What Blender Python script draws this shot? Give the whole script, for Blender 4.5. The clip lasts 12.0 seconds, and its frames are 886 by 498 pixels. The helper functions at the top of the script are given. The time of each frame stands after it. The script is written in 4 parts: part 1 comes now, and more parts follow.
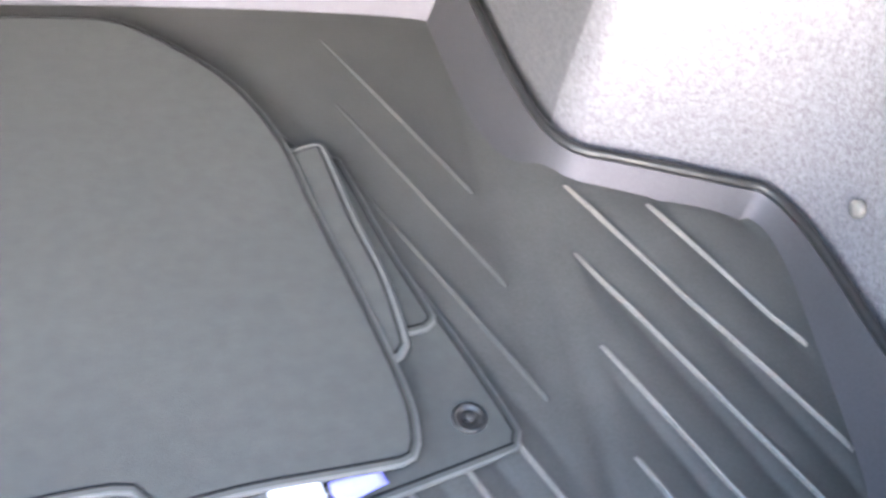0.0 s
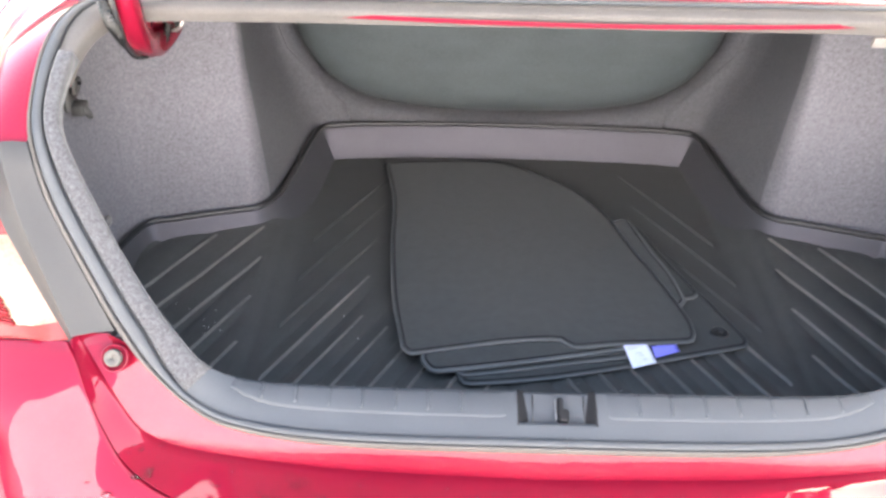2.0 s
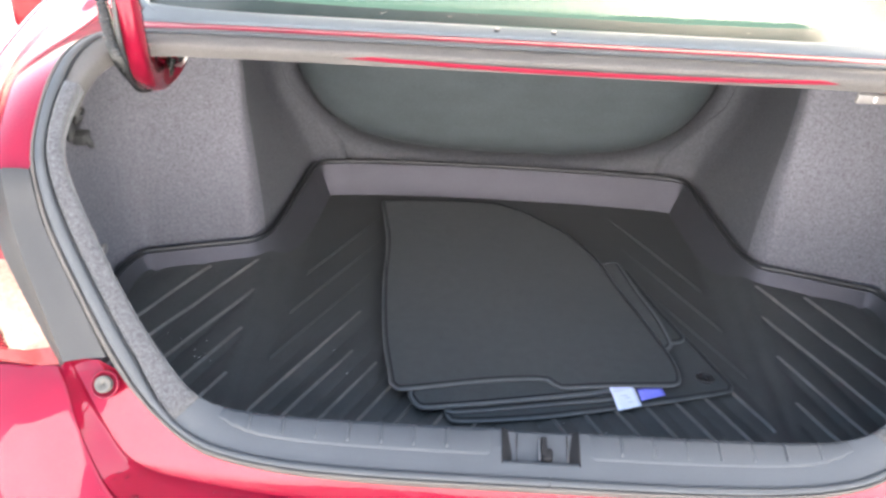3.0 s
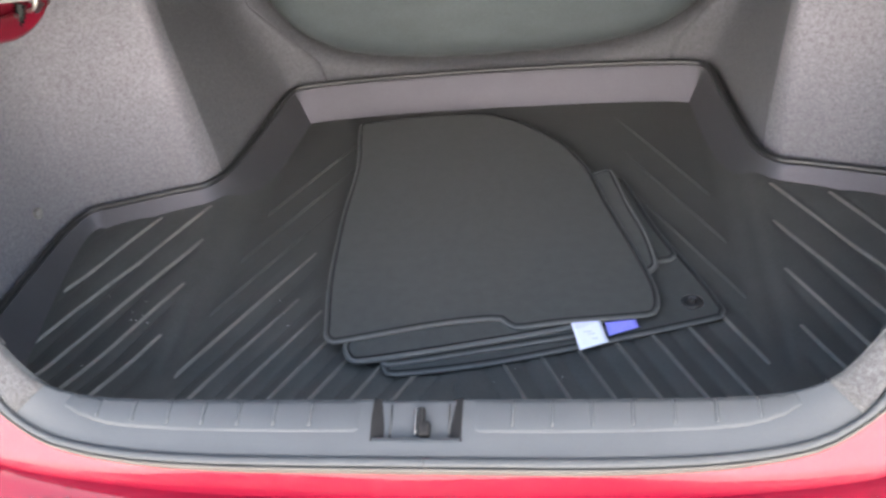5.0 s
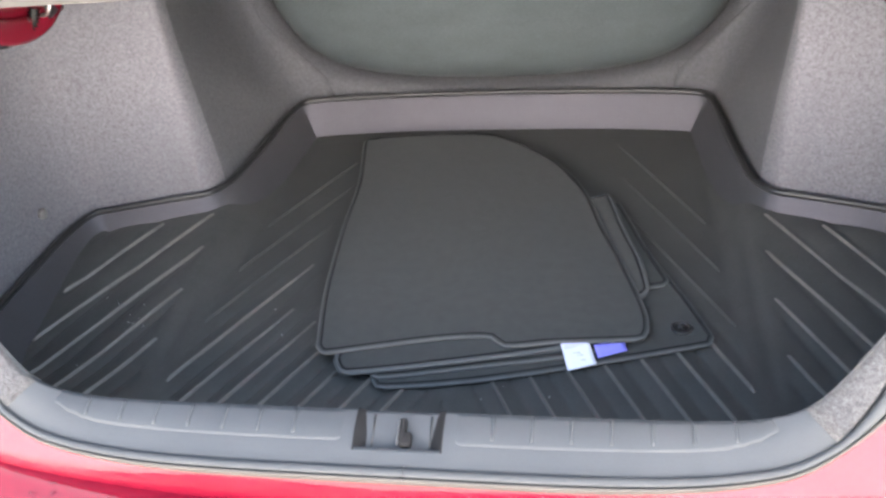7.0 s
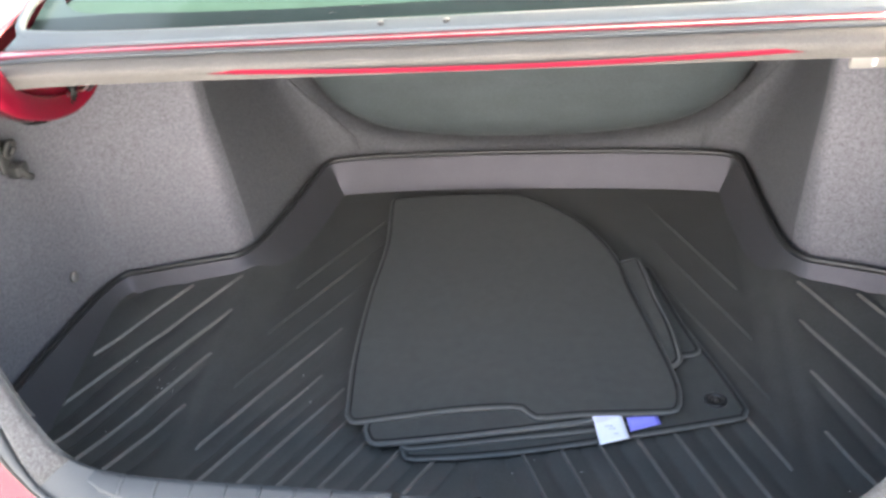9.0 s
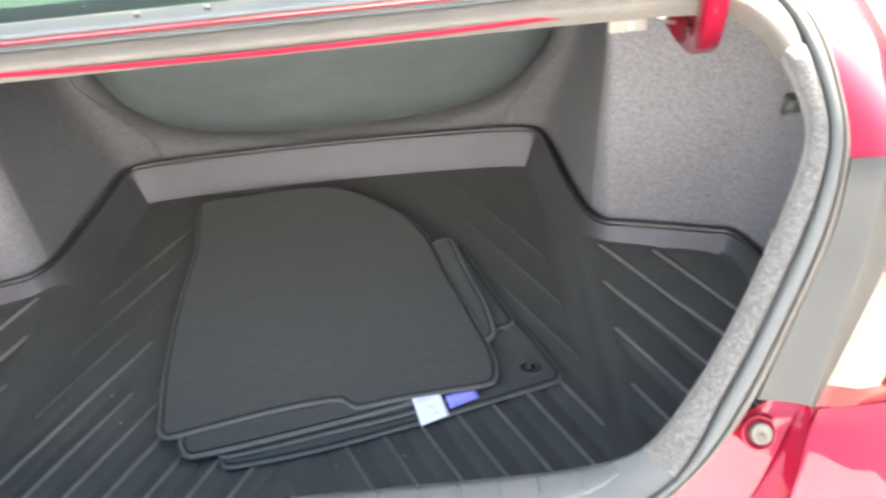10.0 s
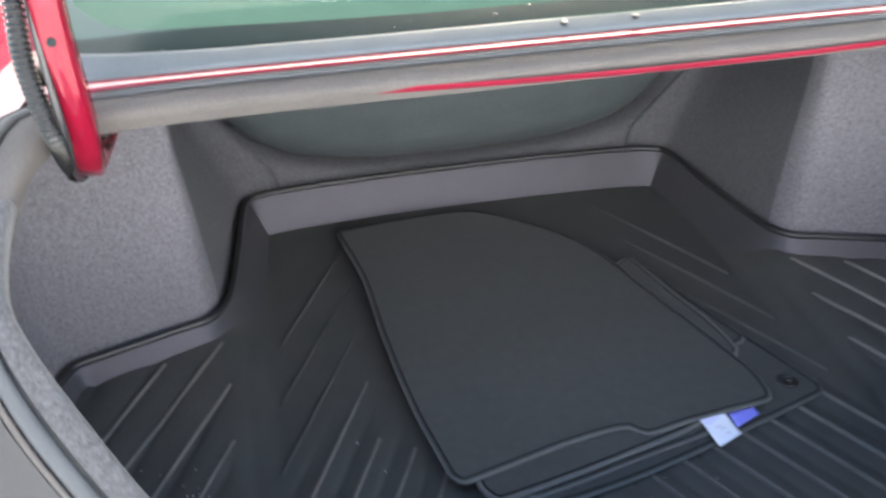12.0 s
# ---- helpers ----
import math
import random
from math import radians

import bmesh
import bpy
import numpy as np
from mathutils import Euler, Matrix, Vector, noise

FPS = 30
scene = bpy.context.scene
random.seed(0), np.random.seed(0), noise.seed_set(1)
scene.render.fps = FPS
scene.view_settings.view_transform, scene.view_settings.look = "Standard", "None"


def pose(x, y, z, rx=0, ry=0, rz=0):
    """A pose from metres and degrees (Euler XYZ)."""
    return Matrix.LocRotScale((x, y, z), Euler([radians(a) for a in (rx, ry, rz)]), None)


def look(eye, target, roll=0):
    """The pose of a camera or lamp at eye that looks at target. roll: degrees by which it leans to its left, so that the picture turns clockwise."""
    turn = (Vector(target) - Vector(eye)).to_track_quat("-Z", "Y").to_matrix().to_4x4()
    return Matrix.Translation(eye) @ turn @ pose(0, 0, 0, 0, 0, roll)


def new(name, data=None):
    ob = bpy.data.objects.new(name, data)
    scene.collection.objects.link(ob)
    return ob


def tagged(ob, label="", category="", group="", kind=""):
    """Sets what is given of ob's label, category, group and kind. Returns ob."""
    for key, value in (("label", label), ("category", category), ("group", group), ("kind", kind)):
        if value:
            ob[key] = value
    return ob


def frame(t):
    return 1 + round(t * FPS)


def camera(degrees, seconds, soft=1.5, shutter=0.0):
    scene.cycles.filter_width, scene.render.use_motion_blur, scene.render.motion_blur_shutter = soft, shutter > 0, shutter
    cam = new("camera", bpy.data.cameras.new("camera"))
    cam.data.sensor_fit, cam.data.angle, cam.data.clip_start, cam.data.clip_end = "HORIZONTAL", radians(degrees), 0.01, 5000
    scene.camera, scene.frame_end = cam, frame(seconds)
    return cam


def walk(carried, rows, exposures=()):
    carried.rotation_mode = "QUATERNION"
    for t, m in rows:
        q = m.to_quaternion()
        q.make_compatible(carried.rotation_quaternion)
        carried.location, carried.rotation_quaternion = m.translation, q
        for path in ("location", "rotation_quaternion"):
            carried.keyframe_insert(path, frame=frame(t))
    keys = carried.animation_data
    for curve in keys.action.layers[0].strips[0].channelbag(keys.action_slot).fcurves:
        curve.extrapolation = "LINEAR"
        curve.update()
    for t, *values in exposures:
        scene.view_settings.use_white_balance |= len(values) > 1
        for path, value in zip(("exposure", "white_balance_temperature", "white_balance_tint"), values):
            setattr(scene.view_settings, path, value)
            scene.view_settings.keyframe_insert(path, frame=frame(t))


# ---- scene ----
PATH = [
    (0, (0.169, -0.002, 0.69), (0.585, 1.321, -0.751), 10.5),
    (0.2, (0.123, -0.080, 0.728), (0.434, 1.154, -0.474), 8.3),
    (0.5, (0.07, -0.259, 0.824), (0.213, 1.297, -0.423), 3.9),
    (0.7, (0.055, -0.384, 0.847), (0.064, 1.027, -0.188), 3.3),
    (1, (0.02, -0.552, 0.908), (-0.14, 1.058, -0.268), 0.3),
    (1.2, (0.010, -0.631, 0.920), (-0.165, 0.774, -0.112), -2.6),
    (1.5, (-0.03, -0.729, 0.939), (-0.209, 0.906, -0.2), -3.4),
    (2, (-0.13, -0.832, 0.958), (-0.149, 0.859, -0.11), 1.0),
    (2.5, (-0.139, -0.851, 0.978), (-0.141, 0.872, -0.037), 2.8),
    (2.7, (-0.146, -0.864, 0.975), (-0.14, 0.873, -0.016), 3.3),
    (4.3, (0.138, -0.683, 0.913), (-0.118, 0.993, -0.149), -4.5),
    (4.5, (0.155, -0.672, 0.901), (-0.143, 0.972, -0.198), -5.8),
    (5, (0.195, -0.645, 0.9), (-0.131, 0.945, -0.268), -8.6),
    (5.5, (0.234, -0.637, 0.895), (-0.031, 0.963, -0.276), -8.4),
    (6, (0.24, -0.644, 0.9), (0.016, 0.973, -0.255), -7.2),
    (6.5, (0.222, -0.656, 0.901), (-0.058, 0.97, -0.229), -6.5),
    (7, (0.218, -0.66, 0.903), (-0.125, 0.955, -0.225), -6.4),
    (7.5, (0.206, -0.664, 0.915), (-0.183, 0.949, -0.203), -6.4),
    (7.7, (0.187, -0.668, 0.916), (-0.24, 0.939, -0.195), -6.3),
    (9.3, (0.21, -0.619, 0.95), (-0.14, 1.046, -0.102), -7.5),
    (9.5, (0.243, -0.614, 0.949), (-0.024, 1.06, -0.114), -7.4),
    (10, (0.264, -0.618, 0.922), (0.222, 1.053, -0.176), -6.3),
    (10.2, (0.231, -0.633, 0.913), (0.281, 0.829, -0.052), -5.4),
    (10.5, (0.128, -0.66, 0.928), (0.326, 0.985, -0.192), -3.7),
    (10.7, (0.014, -0.694, 0.929), (0.255, 0.742, -0.044), -2.1),
    (11, (-0.135, -0.737, 0.943), (0.246, 0.896, -0.147), 1.0),
    (11.2, (-0.192, -0.716, 0.945), (0.132, 0.728, 0.010), 1.5),
    (11.5, (-0.286, -0.647, 0.93), (0.062, 1.019, -0.12), 1.9),
    (12, (-0.383, -0.497, 0.923), (-0.039, 1.162, -0.141), -1.5),
]
cam = camera(54.1, 12.0, soft=2.7, shutter=0.4)
EXPOSURES = [(t, 4.06 + e, kelvin, tint) for t, e, kelvin, tint in (
    (0.0, 2.06, 7250, 4), (0.5, 1.92, 7850, 11), (1.0, 1.37, 7650, 7), (1.5, 0.82, 7450, 5), (2.0, 0.42, 7150, 5), (2.5, 0.12, 6850, 3), (4.5, 0.37, 7250, 3), (5.5, 0.28, 7450, 4), (6.5, 0.44, 7350, 4),
    (7.5, 0.44, 7250, 2), (9.5, 0.27, 7250, 1), (10.0, 0.50, 7550, -2), (10.5, 0.52, 7550, -4), (11.0, 0.02, 7050, -4), (11.5, -0.12, 6750, 0), (12.0, -0.27, 6550, 0))]
walk(cam, [(t, look(eye, target, roll)) for t, eye, target, roll in PATH], EXPOSURES)

# ---- light ----
SUN_AZIMUTH, SUN_HEIGHT = 24.0, 42.0   # degrees to the right of straight ahead; above the horizon
world = bpy.data.worlds.new("sky")
scene.world = world
world.use_nodes = True
wn = world.node_tree
sky = wn.nodes.new("ShaderNodeTexSky")
sky.sky_type, sky.sun_disc = "NISHITA", False
sky.sun_elevation, sky.sun_rotation = radians(SUN_HEIGHT), radians(SUN_AZIMUTH)
sky.air_density, sky.dust_density, sky.ozone_density = 1.0, 6.0, 1.0
wn.nodes["Background"].inputs["Strength"].default_value = 0.11
wn.links.new(sky.outputs["Color"], wn.nodes["Background"].inputs["Color"])
sun = new("sun", bpy.data.lights.new("sun", "SUN"))
sun.data.energy, sun.data.angle, sun.data.color = 4.4, radians(0.6), (1.0, 0.98, 0.955)
sa, sh = radians(SUN_AZIMUTH), radians(SUN_HEIGHT)
sun.matrix_world = look((2, 4, 6), (2 - math.sin(sa) * math.cos(sh), 4 - math.cos(sa) * math.cos(sh), 6 - math.sin(sh)))


# ---- materials ----
def material(name, colour, rough=0.5, metal=0.0, vary=0.15, scale=40.0, fine=400.0, bump=0.0, bump_scale=300.0,
             coat=0.0, sheen=0.0, spec=0.5, alt=None, stretch=(1, 1, 1), coat_ior=1.5, spec_tint=(1, 1, 1)):
    """A node material: base colour varied at two scales, roughness varied a little, fine relief."""
    m = bpy.data.materials.new(name)
    m.use_nodes = True
    n, l = m.node_tree.nodes, m.node_tree.links
    b = n["Principled BSDF"]
    b.inputs["Roughness"].default_value, b.inputs["Metallic"].default_value = rough, metal
    b.inputs["Coat Weight"].default_value, b.inputs["Coat Roughness"].default_value = coat, 0.03
    b.inputs["Coat IOR"].default_value = coat_ior
    b.inputs["Sheen Weight"].default_value, b.inputs["Sheen Roughness"].default_value = sheen, 0.5
    b.inputs["Specular IOR Level"].default_value, b.inputs["Specular Tint"].default_value = spec, (*spec_tint, 1)
    where = n.new("ShaderNodeTexCoord")
    mapping = n.new("ShaderNodeMapping")
    mapping.inputs["Scale"].default_value = stretch
    l.new(where.outputs["Object"], mapping.inputs["Vector"])
    big, small = n.new("ShaderNodeTexNoise"), n.new("ShaderNodeTexNoise")
    for tex, size, detail in ((big, scale, 4.0), (small, fine, 2.0)):
        tex.inputs["Scale"].default_value, tex.inputs["Detail"].default_value = size, detail
        l.new(mapping.outputs["Vector"], tex.inputs["Vector"])
    total = n.new("ShaderNodeMath")
    total.operation = "MULTIPLY_ADD"
    l.new(big.outputs["Fac"], total.inputs[0])
    total.inputs[1].default_value = 0.5
    half = n.new("ShaderNodeMath")
    half.operation = "MULTIPLY"
    l.new(small.outputs["Fac"], half.inputs[0])
    half.inputs[1].default_value = 0.5
    l.new(half.outputs[0], total.inputs[2])
    ramp = n.new("ShaderNodeValToRGB")
    low = tuple(c * (1 - vary) for c in colour)
    high = alt or tuple(min(1, c * (1 + vary)) for c in colour)
    ramp.color_ramp.elements[0].position, ramp.color_ramp.elements[1].position = 0.32, 0.68
    ramp.color_ramp.elements[0].color, ramp.color_ramp.elements[1].color = (*low, 1), (*high, 1)
    l.new(total.outputs[0], ramp.inputs["Fac"])
    l.new(ramp.outputs["Color"], b.inputs["Base Color"])
    if rough > 0.08:
        rr = n.new("ShaderNodeMapRange")
        rr.inputs["To Min"].default_value, rr.inputs["To Max"].default_value = rough * 0.85, min(1, rough * 1.15)
        l.new(big.outputs["Fac"], rr.inputs["Value"])
        l.new(rr.outputs["Result"], b.inputs["Roughness"])
    if bump:
        grain = n.new("ShaderNodeTexNoise")
        grain.inputs["Scale"].default_value, grain.inputs["Detail"].default_value = bump_scale, 3.0
        l.new(mapping.outputs["Vector"], grain.inputs["Vector"])
        bp = n.new("ShaderNodeBump")
        bp.inputs["Strength"].default_value, bp.inputs["Distance"].default_value = bump, 0.002
        l.new(grain.outputs["Fac"], bp.inputs["Height"])
        l.new(bp.outputs["Normal"], b.inputs["Normal"])
    return m


RED = material("red_paint", (0.150, 0.005, 0.017), 0.30, 0.2, 0.08, 6, 900, coat=0.70, coat_ior=1.45, spec=0.0)
RED_IN = material("red_paint_inside", (0.15, 0.008, 0.022), 0.4, 0.1, 0.1, 10, 500, coat=0.4, spec=0.1)
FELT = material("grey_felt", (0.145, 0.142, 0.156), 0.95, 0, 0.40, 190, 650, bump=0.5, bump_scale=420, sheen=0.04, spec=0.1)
# slate for the back lining, and painted shade on the side linings
FELT_BACK_SHADE = material("slate_felt_and_shade", (0.092, 0.093, 0.100), 0.95, 0, 0.3, 160, 600, bump=0.4, bump_scale=420, sheen=0.03, spec=0.1)
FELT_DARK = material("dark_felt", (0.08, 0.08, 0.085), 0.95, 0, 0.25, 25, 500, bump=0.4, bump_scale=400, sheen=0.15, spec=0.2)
SEAT = material("green_grey_felt", (0.075, 0.089, 0.091), 0.9, 0, 0.16, 24, 420, bump=0.35, bump_scale=300, sheen=0.05, spec=0.15, stretch=(.45, 1, 1))
TRIM_CARPET = material("speckled_carpet", (0.050, 0.050, 0.053), 0.95, 0, 0.6, 230, 700, bump=0.9, bump_scale=260, sheen=0.18, spec=0.2)
TRAY = material("black_tray_plastic", (0.050, 0.0510, 0.0500), 0.48, 0, 0.2, 18, 300, bump=0.12, bump_scale=700, spec=0.33)
# lilac reflected light is put into this edge's base colour and gloss tint
TRAY_EDGE_SHEEN = material("edge_plastic_painted_sheen", (0.0455, 0.0455, 0.0485), 0.50, 0, 0.15, 14, 300, bump=0.12, bump_scale=700, spec=0.42, spec_tint=(0.88, 0.84, 1.0))
# lighter than the tray: light caught by the ribs is painted in
RIB_LIT = material("rib_plastic_lit", (0.108, 0.101, 0.094), 0.42, 0, 0.35, 30, 400, spec=0.5)
MAT = material("charcoal_mat_carpet", (0.0500, 0.0530, 0.0530), 0.97, 0, 0.14, 60, 900, bump=0.6, bump_scale=900, sheen=0.04, spec=0.15)
PIPING = material("dark_grey_piping", (0.080, 0.083, 0.084), 0.6, 0, 0.2, 60, 700, bump=0.4, bump_scale=1400)
SILL = material("grey_sill_plastic", (0.0345, 0.0385, 0.0435), 0.58, 0, 0.12, 12, 600, bump=0.15, bump_scale=900, spec=0.35)
RUBBER = material("grey_rubber", (0.037, 0.040, 0.0435), 0.6, 0, 0.15, 20, 500, bump=0.05, spec=0.35)
TAN_RUBBER = material("dusty_rubber_flange", (0.067, 0.062, 0.058), 0.85, 0, 0.15, 18, 400, bump=0.05, spec=0.15)
BLACK = material("black_plastic", (0.02, 0.02, 0.021), 0.38, 0, 0.2, 30, 500, bump=0.08, bump_scale=600)
SOOT = material("matt_black_plastic", (0.012, 0.012, 0.013), 0.85, 0, 0.2, 40, 500, spec=0.08)
BRACKET = material("dark_grey_bracket_plastic", (0.024, 0.024, 0.024), 0.5, 0, 0.12, 20, 600, bump=0.1, bump_scale=800, spec=0.3)
STEEL = material("zinc_steel", (0.55, 0.54, 0.52), 0.35, 0.95, 0.15, 60, 500)
HOOK = material("dark_grey_hook_plastic", (0.055, 0.053, 0.051), 0.5, 0, 0.1, 40, 500, spec=0.3)
STRIKER = material("worn_dark_steel", (0.20, 0.20, 0.21), 0.5, 0.5, 0.2, 60, 500)
BUFFER = material("pale_rubber_buffer", (0.050, 0.046, 0.040), 0.7, 0, 0.1, 60, 500)
LABEL_WHITE = material("white_label", (0.60, 0.64, 0.76), 0.45, 0, 0.04, 20, 300)
LABEL_PALE = material("pale_blue_lit_fold", (0.50, 0.53, 0.80), 0.45, 0, 0.1, 60, 300)
LABEL_BLUE = material("blue_label", (0.16, 0.17, 0.62), 0.45, 0, 0.06, 20, 300)
INK = material("grey_ink", (0.36, 0.40, 0.54), 0.6, 0, 0.05)
LAMP_GREY = material("grey_translucent_plastic", (0.17, 0.16, 0.15), 0.4, 0, 0.05)
WHITE = material("white_plastic", (0.8, 0.8, 0.8), 0.4, 0, 0.03)
LENS_RED = material("red_lens", (0.12, 0.003, 0.006), 0.10, 0, 0.05, 20, 200, coat=0.1, spec=0.2)
LENS_CLEAR = material("clear_lens_reflector", (0.22, 0.13, 0.09), 0.25, 0.2, 0.35, 40, 200, coat=0.2, spec=0.3)
LENS_AMBER = material("amber_lens", (0.45, 0.13, 0.012), 0.15, 0, 0.05, coat=0.2)
FRIT = material("black_glass_border", (0.015, 0.023, 0.024), 0.2, 0, 0.05, spec=0.03)
MOULDING = material("light_grey_rubber_moulding", (0.078, 0.089, 0.096), 0.6, 0, 0.1, 30, 500, spec=0.25)
ASPHALT = material("pale_concrete", (0.34, 0.335, 0.335), 0.92, 0, 0.25, 1.6, 120, bump=0.5, bump_scale=60)
BOUNCE_LILAC = material("bounce_wall_lilac", (0.46, 0.455, 0.52), 0.9, 0, 0.12, 0.8, 60, bump=0.3, bump_scale=90)
CAR_WHITE = material("white_car_paint", (0.8, 0.8, 0.79), 0.3, 0, 0.03, 4, 100, coat=1.0)
CABIN = material("dark_cabin_trim", (0.02, 0.022, 0.022), 0.8, 0, 0.1)
SHELF = material("grey_shelf_felt", (0.034, 0.035, 0.034), 0.95, 0, 0.1, 20, 300, spec=0.0)
LOOM = material("glossy_black_conduit", (0.010, 0.010, 0.010), 0.24, 0, 0.3, 60, 500, spec=0.35)


def clear_sheet(name, tint, ior, rough):
    """See-through tinted sheet with a mirror gloss that grows towards grazing views."""
    m = bpy.data.materials.new(name)
    m.use_nodes = True
    n, l = m.node_tree.nodes, m.node_tree.links
    n.remove(n["Principled BSDF"])
    through_light, gloss = n.new("ShaderNodeBsdfTransparent"), n.new("ShaderNodeBsdfGlossy")
    through_light.inputs["Color"].default_value = (*tint, 1)
    gloss.inputs["Roughness"].default_value = rough
    edge_gloss, both_parts = n.new("ShaderNodeFresnel"), n.new("ShaderNodeMixShader")
    edge_gloss.inputs["IOR"].default_value = ior
    l.new(edge_gloss.outputs["Fac"], both_parts.inputs["Fac"])
    l.new(through_light.outputs["BSDF"], both_parts.inputs[1])
    l.new(gloss.outputs["BSDF"], both_parts.inputs[2])
    l.new(both_parts.outputs["Shader"], n["Material Output"].inputs["Surface"])
    return m


GLASS = clear_sheet("green_tinted_glass", (0.50, 0.78, 0.71), 1.07, 0.02)
WATER = clear_sheet("water", (0.94, 0.92, 0.92), 1.33, 0.03)



# ---- building helpers ----
def mesh_object(name, bm, mat, smooth=True):
    bmesh.ops.recalc_face_normals(bm, faces=bm.faces)
    data = bpy.data.meshes.new(name)
    bm.to_mesh(data)
    bm.free()
    data.materials.append(mat)
    if smooth:
        data.shade_smooth()
    return new(name, data)


def part(name, bm, mat, parent, label="", smooth=True):
    ob = mesh_object(name, bm, mat, smooth)
    ob.parent = parent
    return tagged(ob, label) if label else ob


def empty(name, place, label, category, group=""):
    ob = new(name)
    ob.location = place
    ob.empty_display_size = 0.05
    return tagged(ob, label, category, group)


def solid(ob, thick, offset=1.0):
    m = ob.modifiers.new("thickness", "SOLIDIFY")
    m.thickness, m.offset = thick, offset
    return ob


def crease(ob, angle=32):
    """Sharp edges where faces meet at more than the angle."""
    bm = bmesh.new()
    bm.from_mesh(ob.data)
    for e in bm.edges:
        if len(e.link_faces) == 2 and e.calc_face_angle(0) > radians(angle):
            e.smooth = False
    bm.to_mesh(ob.data)
    bm.free()
    return ob


def curve_points(ctrl, n):
    """n points spread evenly along a Catmull-Rom curve through the control points."""
    c = [Vector(p) for p in ctrl]
    c = [2 * c[0] - c[1]] + c + [2 * c[-1] - c[-2]]
    fine = []
    for i in range(1, len(c) - 2):
        for k in range(24):
            u = k / 24
            a, b, d, e = c[i - 1], c[i], c[i + 1], c[i + 2]
            fine.append(0.5 * (2 * b + (d - a) * u + (2 * a - 5 * b + 4 * d - e) * u * u + (3 * b - a - 3 * d + e) * u ** 3))
    fine.append(c[-2])
    run = [0.0]
    for a, b in zip(fine, fine[1:]):
        run.append(run[-1] + (b - a).length)
    out, j = [], 0
    for k in range(n):
        want = run[-1] * k / (n - 1)
        while j < len(run) - 2 and run[j + 1] < want:
            j += 1
        f = (want - run[j]) / max(run[j + 1] - run[j], 1e-9)
        out.append(fine[j].lerp(fine[j + 1], min(1, f)))
    return out


def flip(p):
    return Vector((-p.x, p.y, p.z))


def loft(bm, rows, closed=False):
    grid = [[bm.verts.new(p) for p in row] for row in rows]
    for a, b in zip(grid, grid[1:]):
        m = len(a)
        for i in range(m if closed else m - 1):
            bm.faces.new((a[i], a[(i + 1) % m], b[(i + 1) % m], b[i]))
    return grid


def lofted(rows, closed=False):
    bm = bmesh.new()
    loft(bm, rows, closed)
    return bm


def tube(path, radius, sides=8, bm=None, closed=False, squash=None):
    """A round bar along a path of points; squash=(a, b): an oval in its two cross directions."""
    bm = bm or bmesh.new()
    path = [Vector(p) for p in path]
    rows, side = [], None
    count = len(path)
    for i, p in enumerate(path):
        if closed:
            d = path[(i + 1) % count] - path[i - 1]
        else:
            d = path[min(i + 1, count - 1)] - path[max(i - 1, 0)]
        d.normalize()
        if side is None:
            side = d.cross(Vector((0, 0, 1)))
            if side.length < 0.1:
                side = d.cross(Vector((1, 0, 0)))
        side = (side - d * side.dot(d)).normalized()
        up = side.cross(d)
        r = radius[i] if isinstance(radius, (list, tuple)) else radius
        a, b = squash or (1, 1)
        rows.append([p + side * (r * a * math.cos(2 * math.pi * k / sides)) + up * (r * b * math.sin(2 * math.pi * k / sides)) for k in range(sides)])
    if closed:
        rows.append(rows[0])
    grid = loft(bm, rows, True)
    if not closed:
        bm.faces.new(grid[0][::-1])
        bm.faces.new(grid[-1])
    else:
        bmesh.ops.remove_doubles(bm, verts=bm.verts, dist=1e-6)
    return bm


def box(size, place=(0, 0, 0), bevel=0.0, turn=None, bm=None, segments=2):
    own = bmesh.new()
    bmesh.ops.create_cube(own, size=1)
    for v in own.verts:
        v.co = Vector((v.co.x * size[0], v.co.y * size[1], v.co.z * size[2]))
    if bevel:
        bmesh.ops.bevel(own, geom=own.edges[:], offset=bevel, segments=segments, profile=0.5, affect="EDGES")
    m = Matrix.Translation(place) @ (turn or Matrix())
    bmesh.ops.transform(own, matrix=m, verts=own.verts)
    if bm is None:
        return own
    data = bpy.data.meshes.new("tmp")
    own.to_mesh(data)
    own.free()
    bm.from_mesh(data)
    bpy.data.meshes.remove(data)
    return bm


def plate(outline, z0, z1, bevel=0.0):
    """A flat sheet between two heights with the given outline of (x, y)."""
    bm = bmesh.new()
    base = bm.faces.new([bm.verts.new((x, y, z0)) for x, y in outline])
    top = bmesh.ops.extrude_face_region(bm, geom=[base])
    verts = [v for v in top["geom"] if isinstance(v, bmesh.types.BMVert)]
    bmesh.ops.translate(bm, vec=(0, 0, z1 - z0), verts=verts)
    if bevel:
        rim = [e for e in bm.edges if all(abs(v.co.z - z1) < 1e-6 for v in e.verts)]
        bmesh.ops.bevel(bm, geom=rim, offset=bevel, segments=2, profile=0.5, affect="EDGES")
    return bm


def lathe(profile, m, sides=20, bm=None):
    """A turned shape: (radius, height) pairs about the local z axis of the pose m."""
    bm = bm or bmesh.new()
    rows = [[m @ Vector((r * math.cos(2 * math.pi * k / sides), r * math.sin(2 * math.pi * k / sides), h)) for k in range(sides)] for r, h in profile]
    grid = loft(bm, rows, True)
    bm.faces.new(grid[0][::-1])
    bm.faces.new(grid[-1])
    return bm


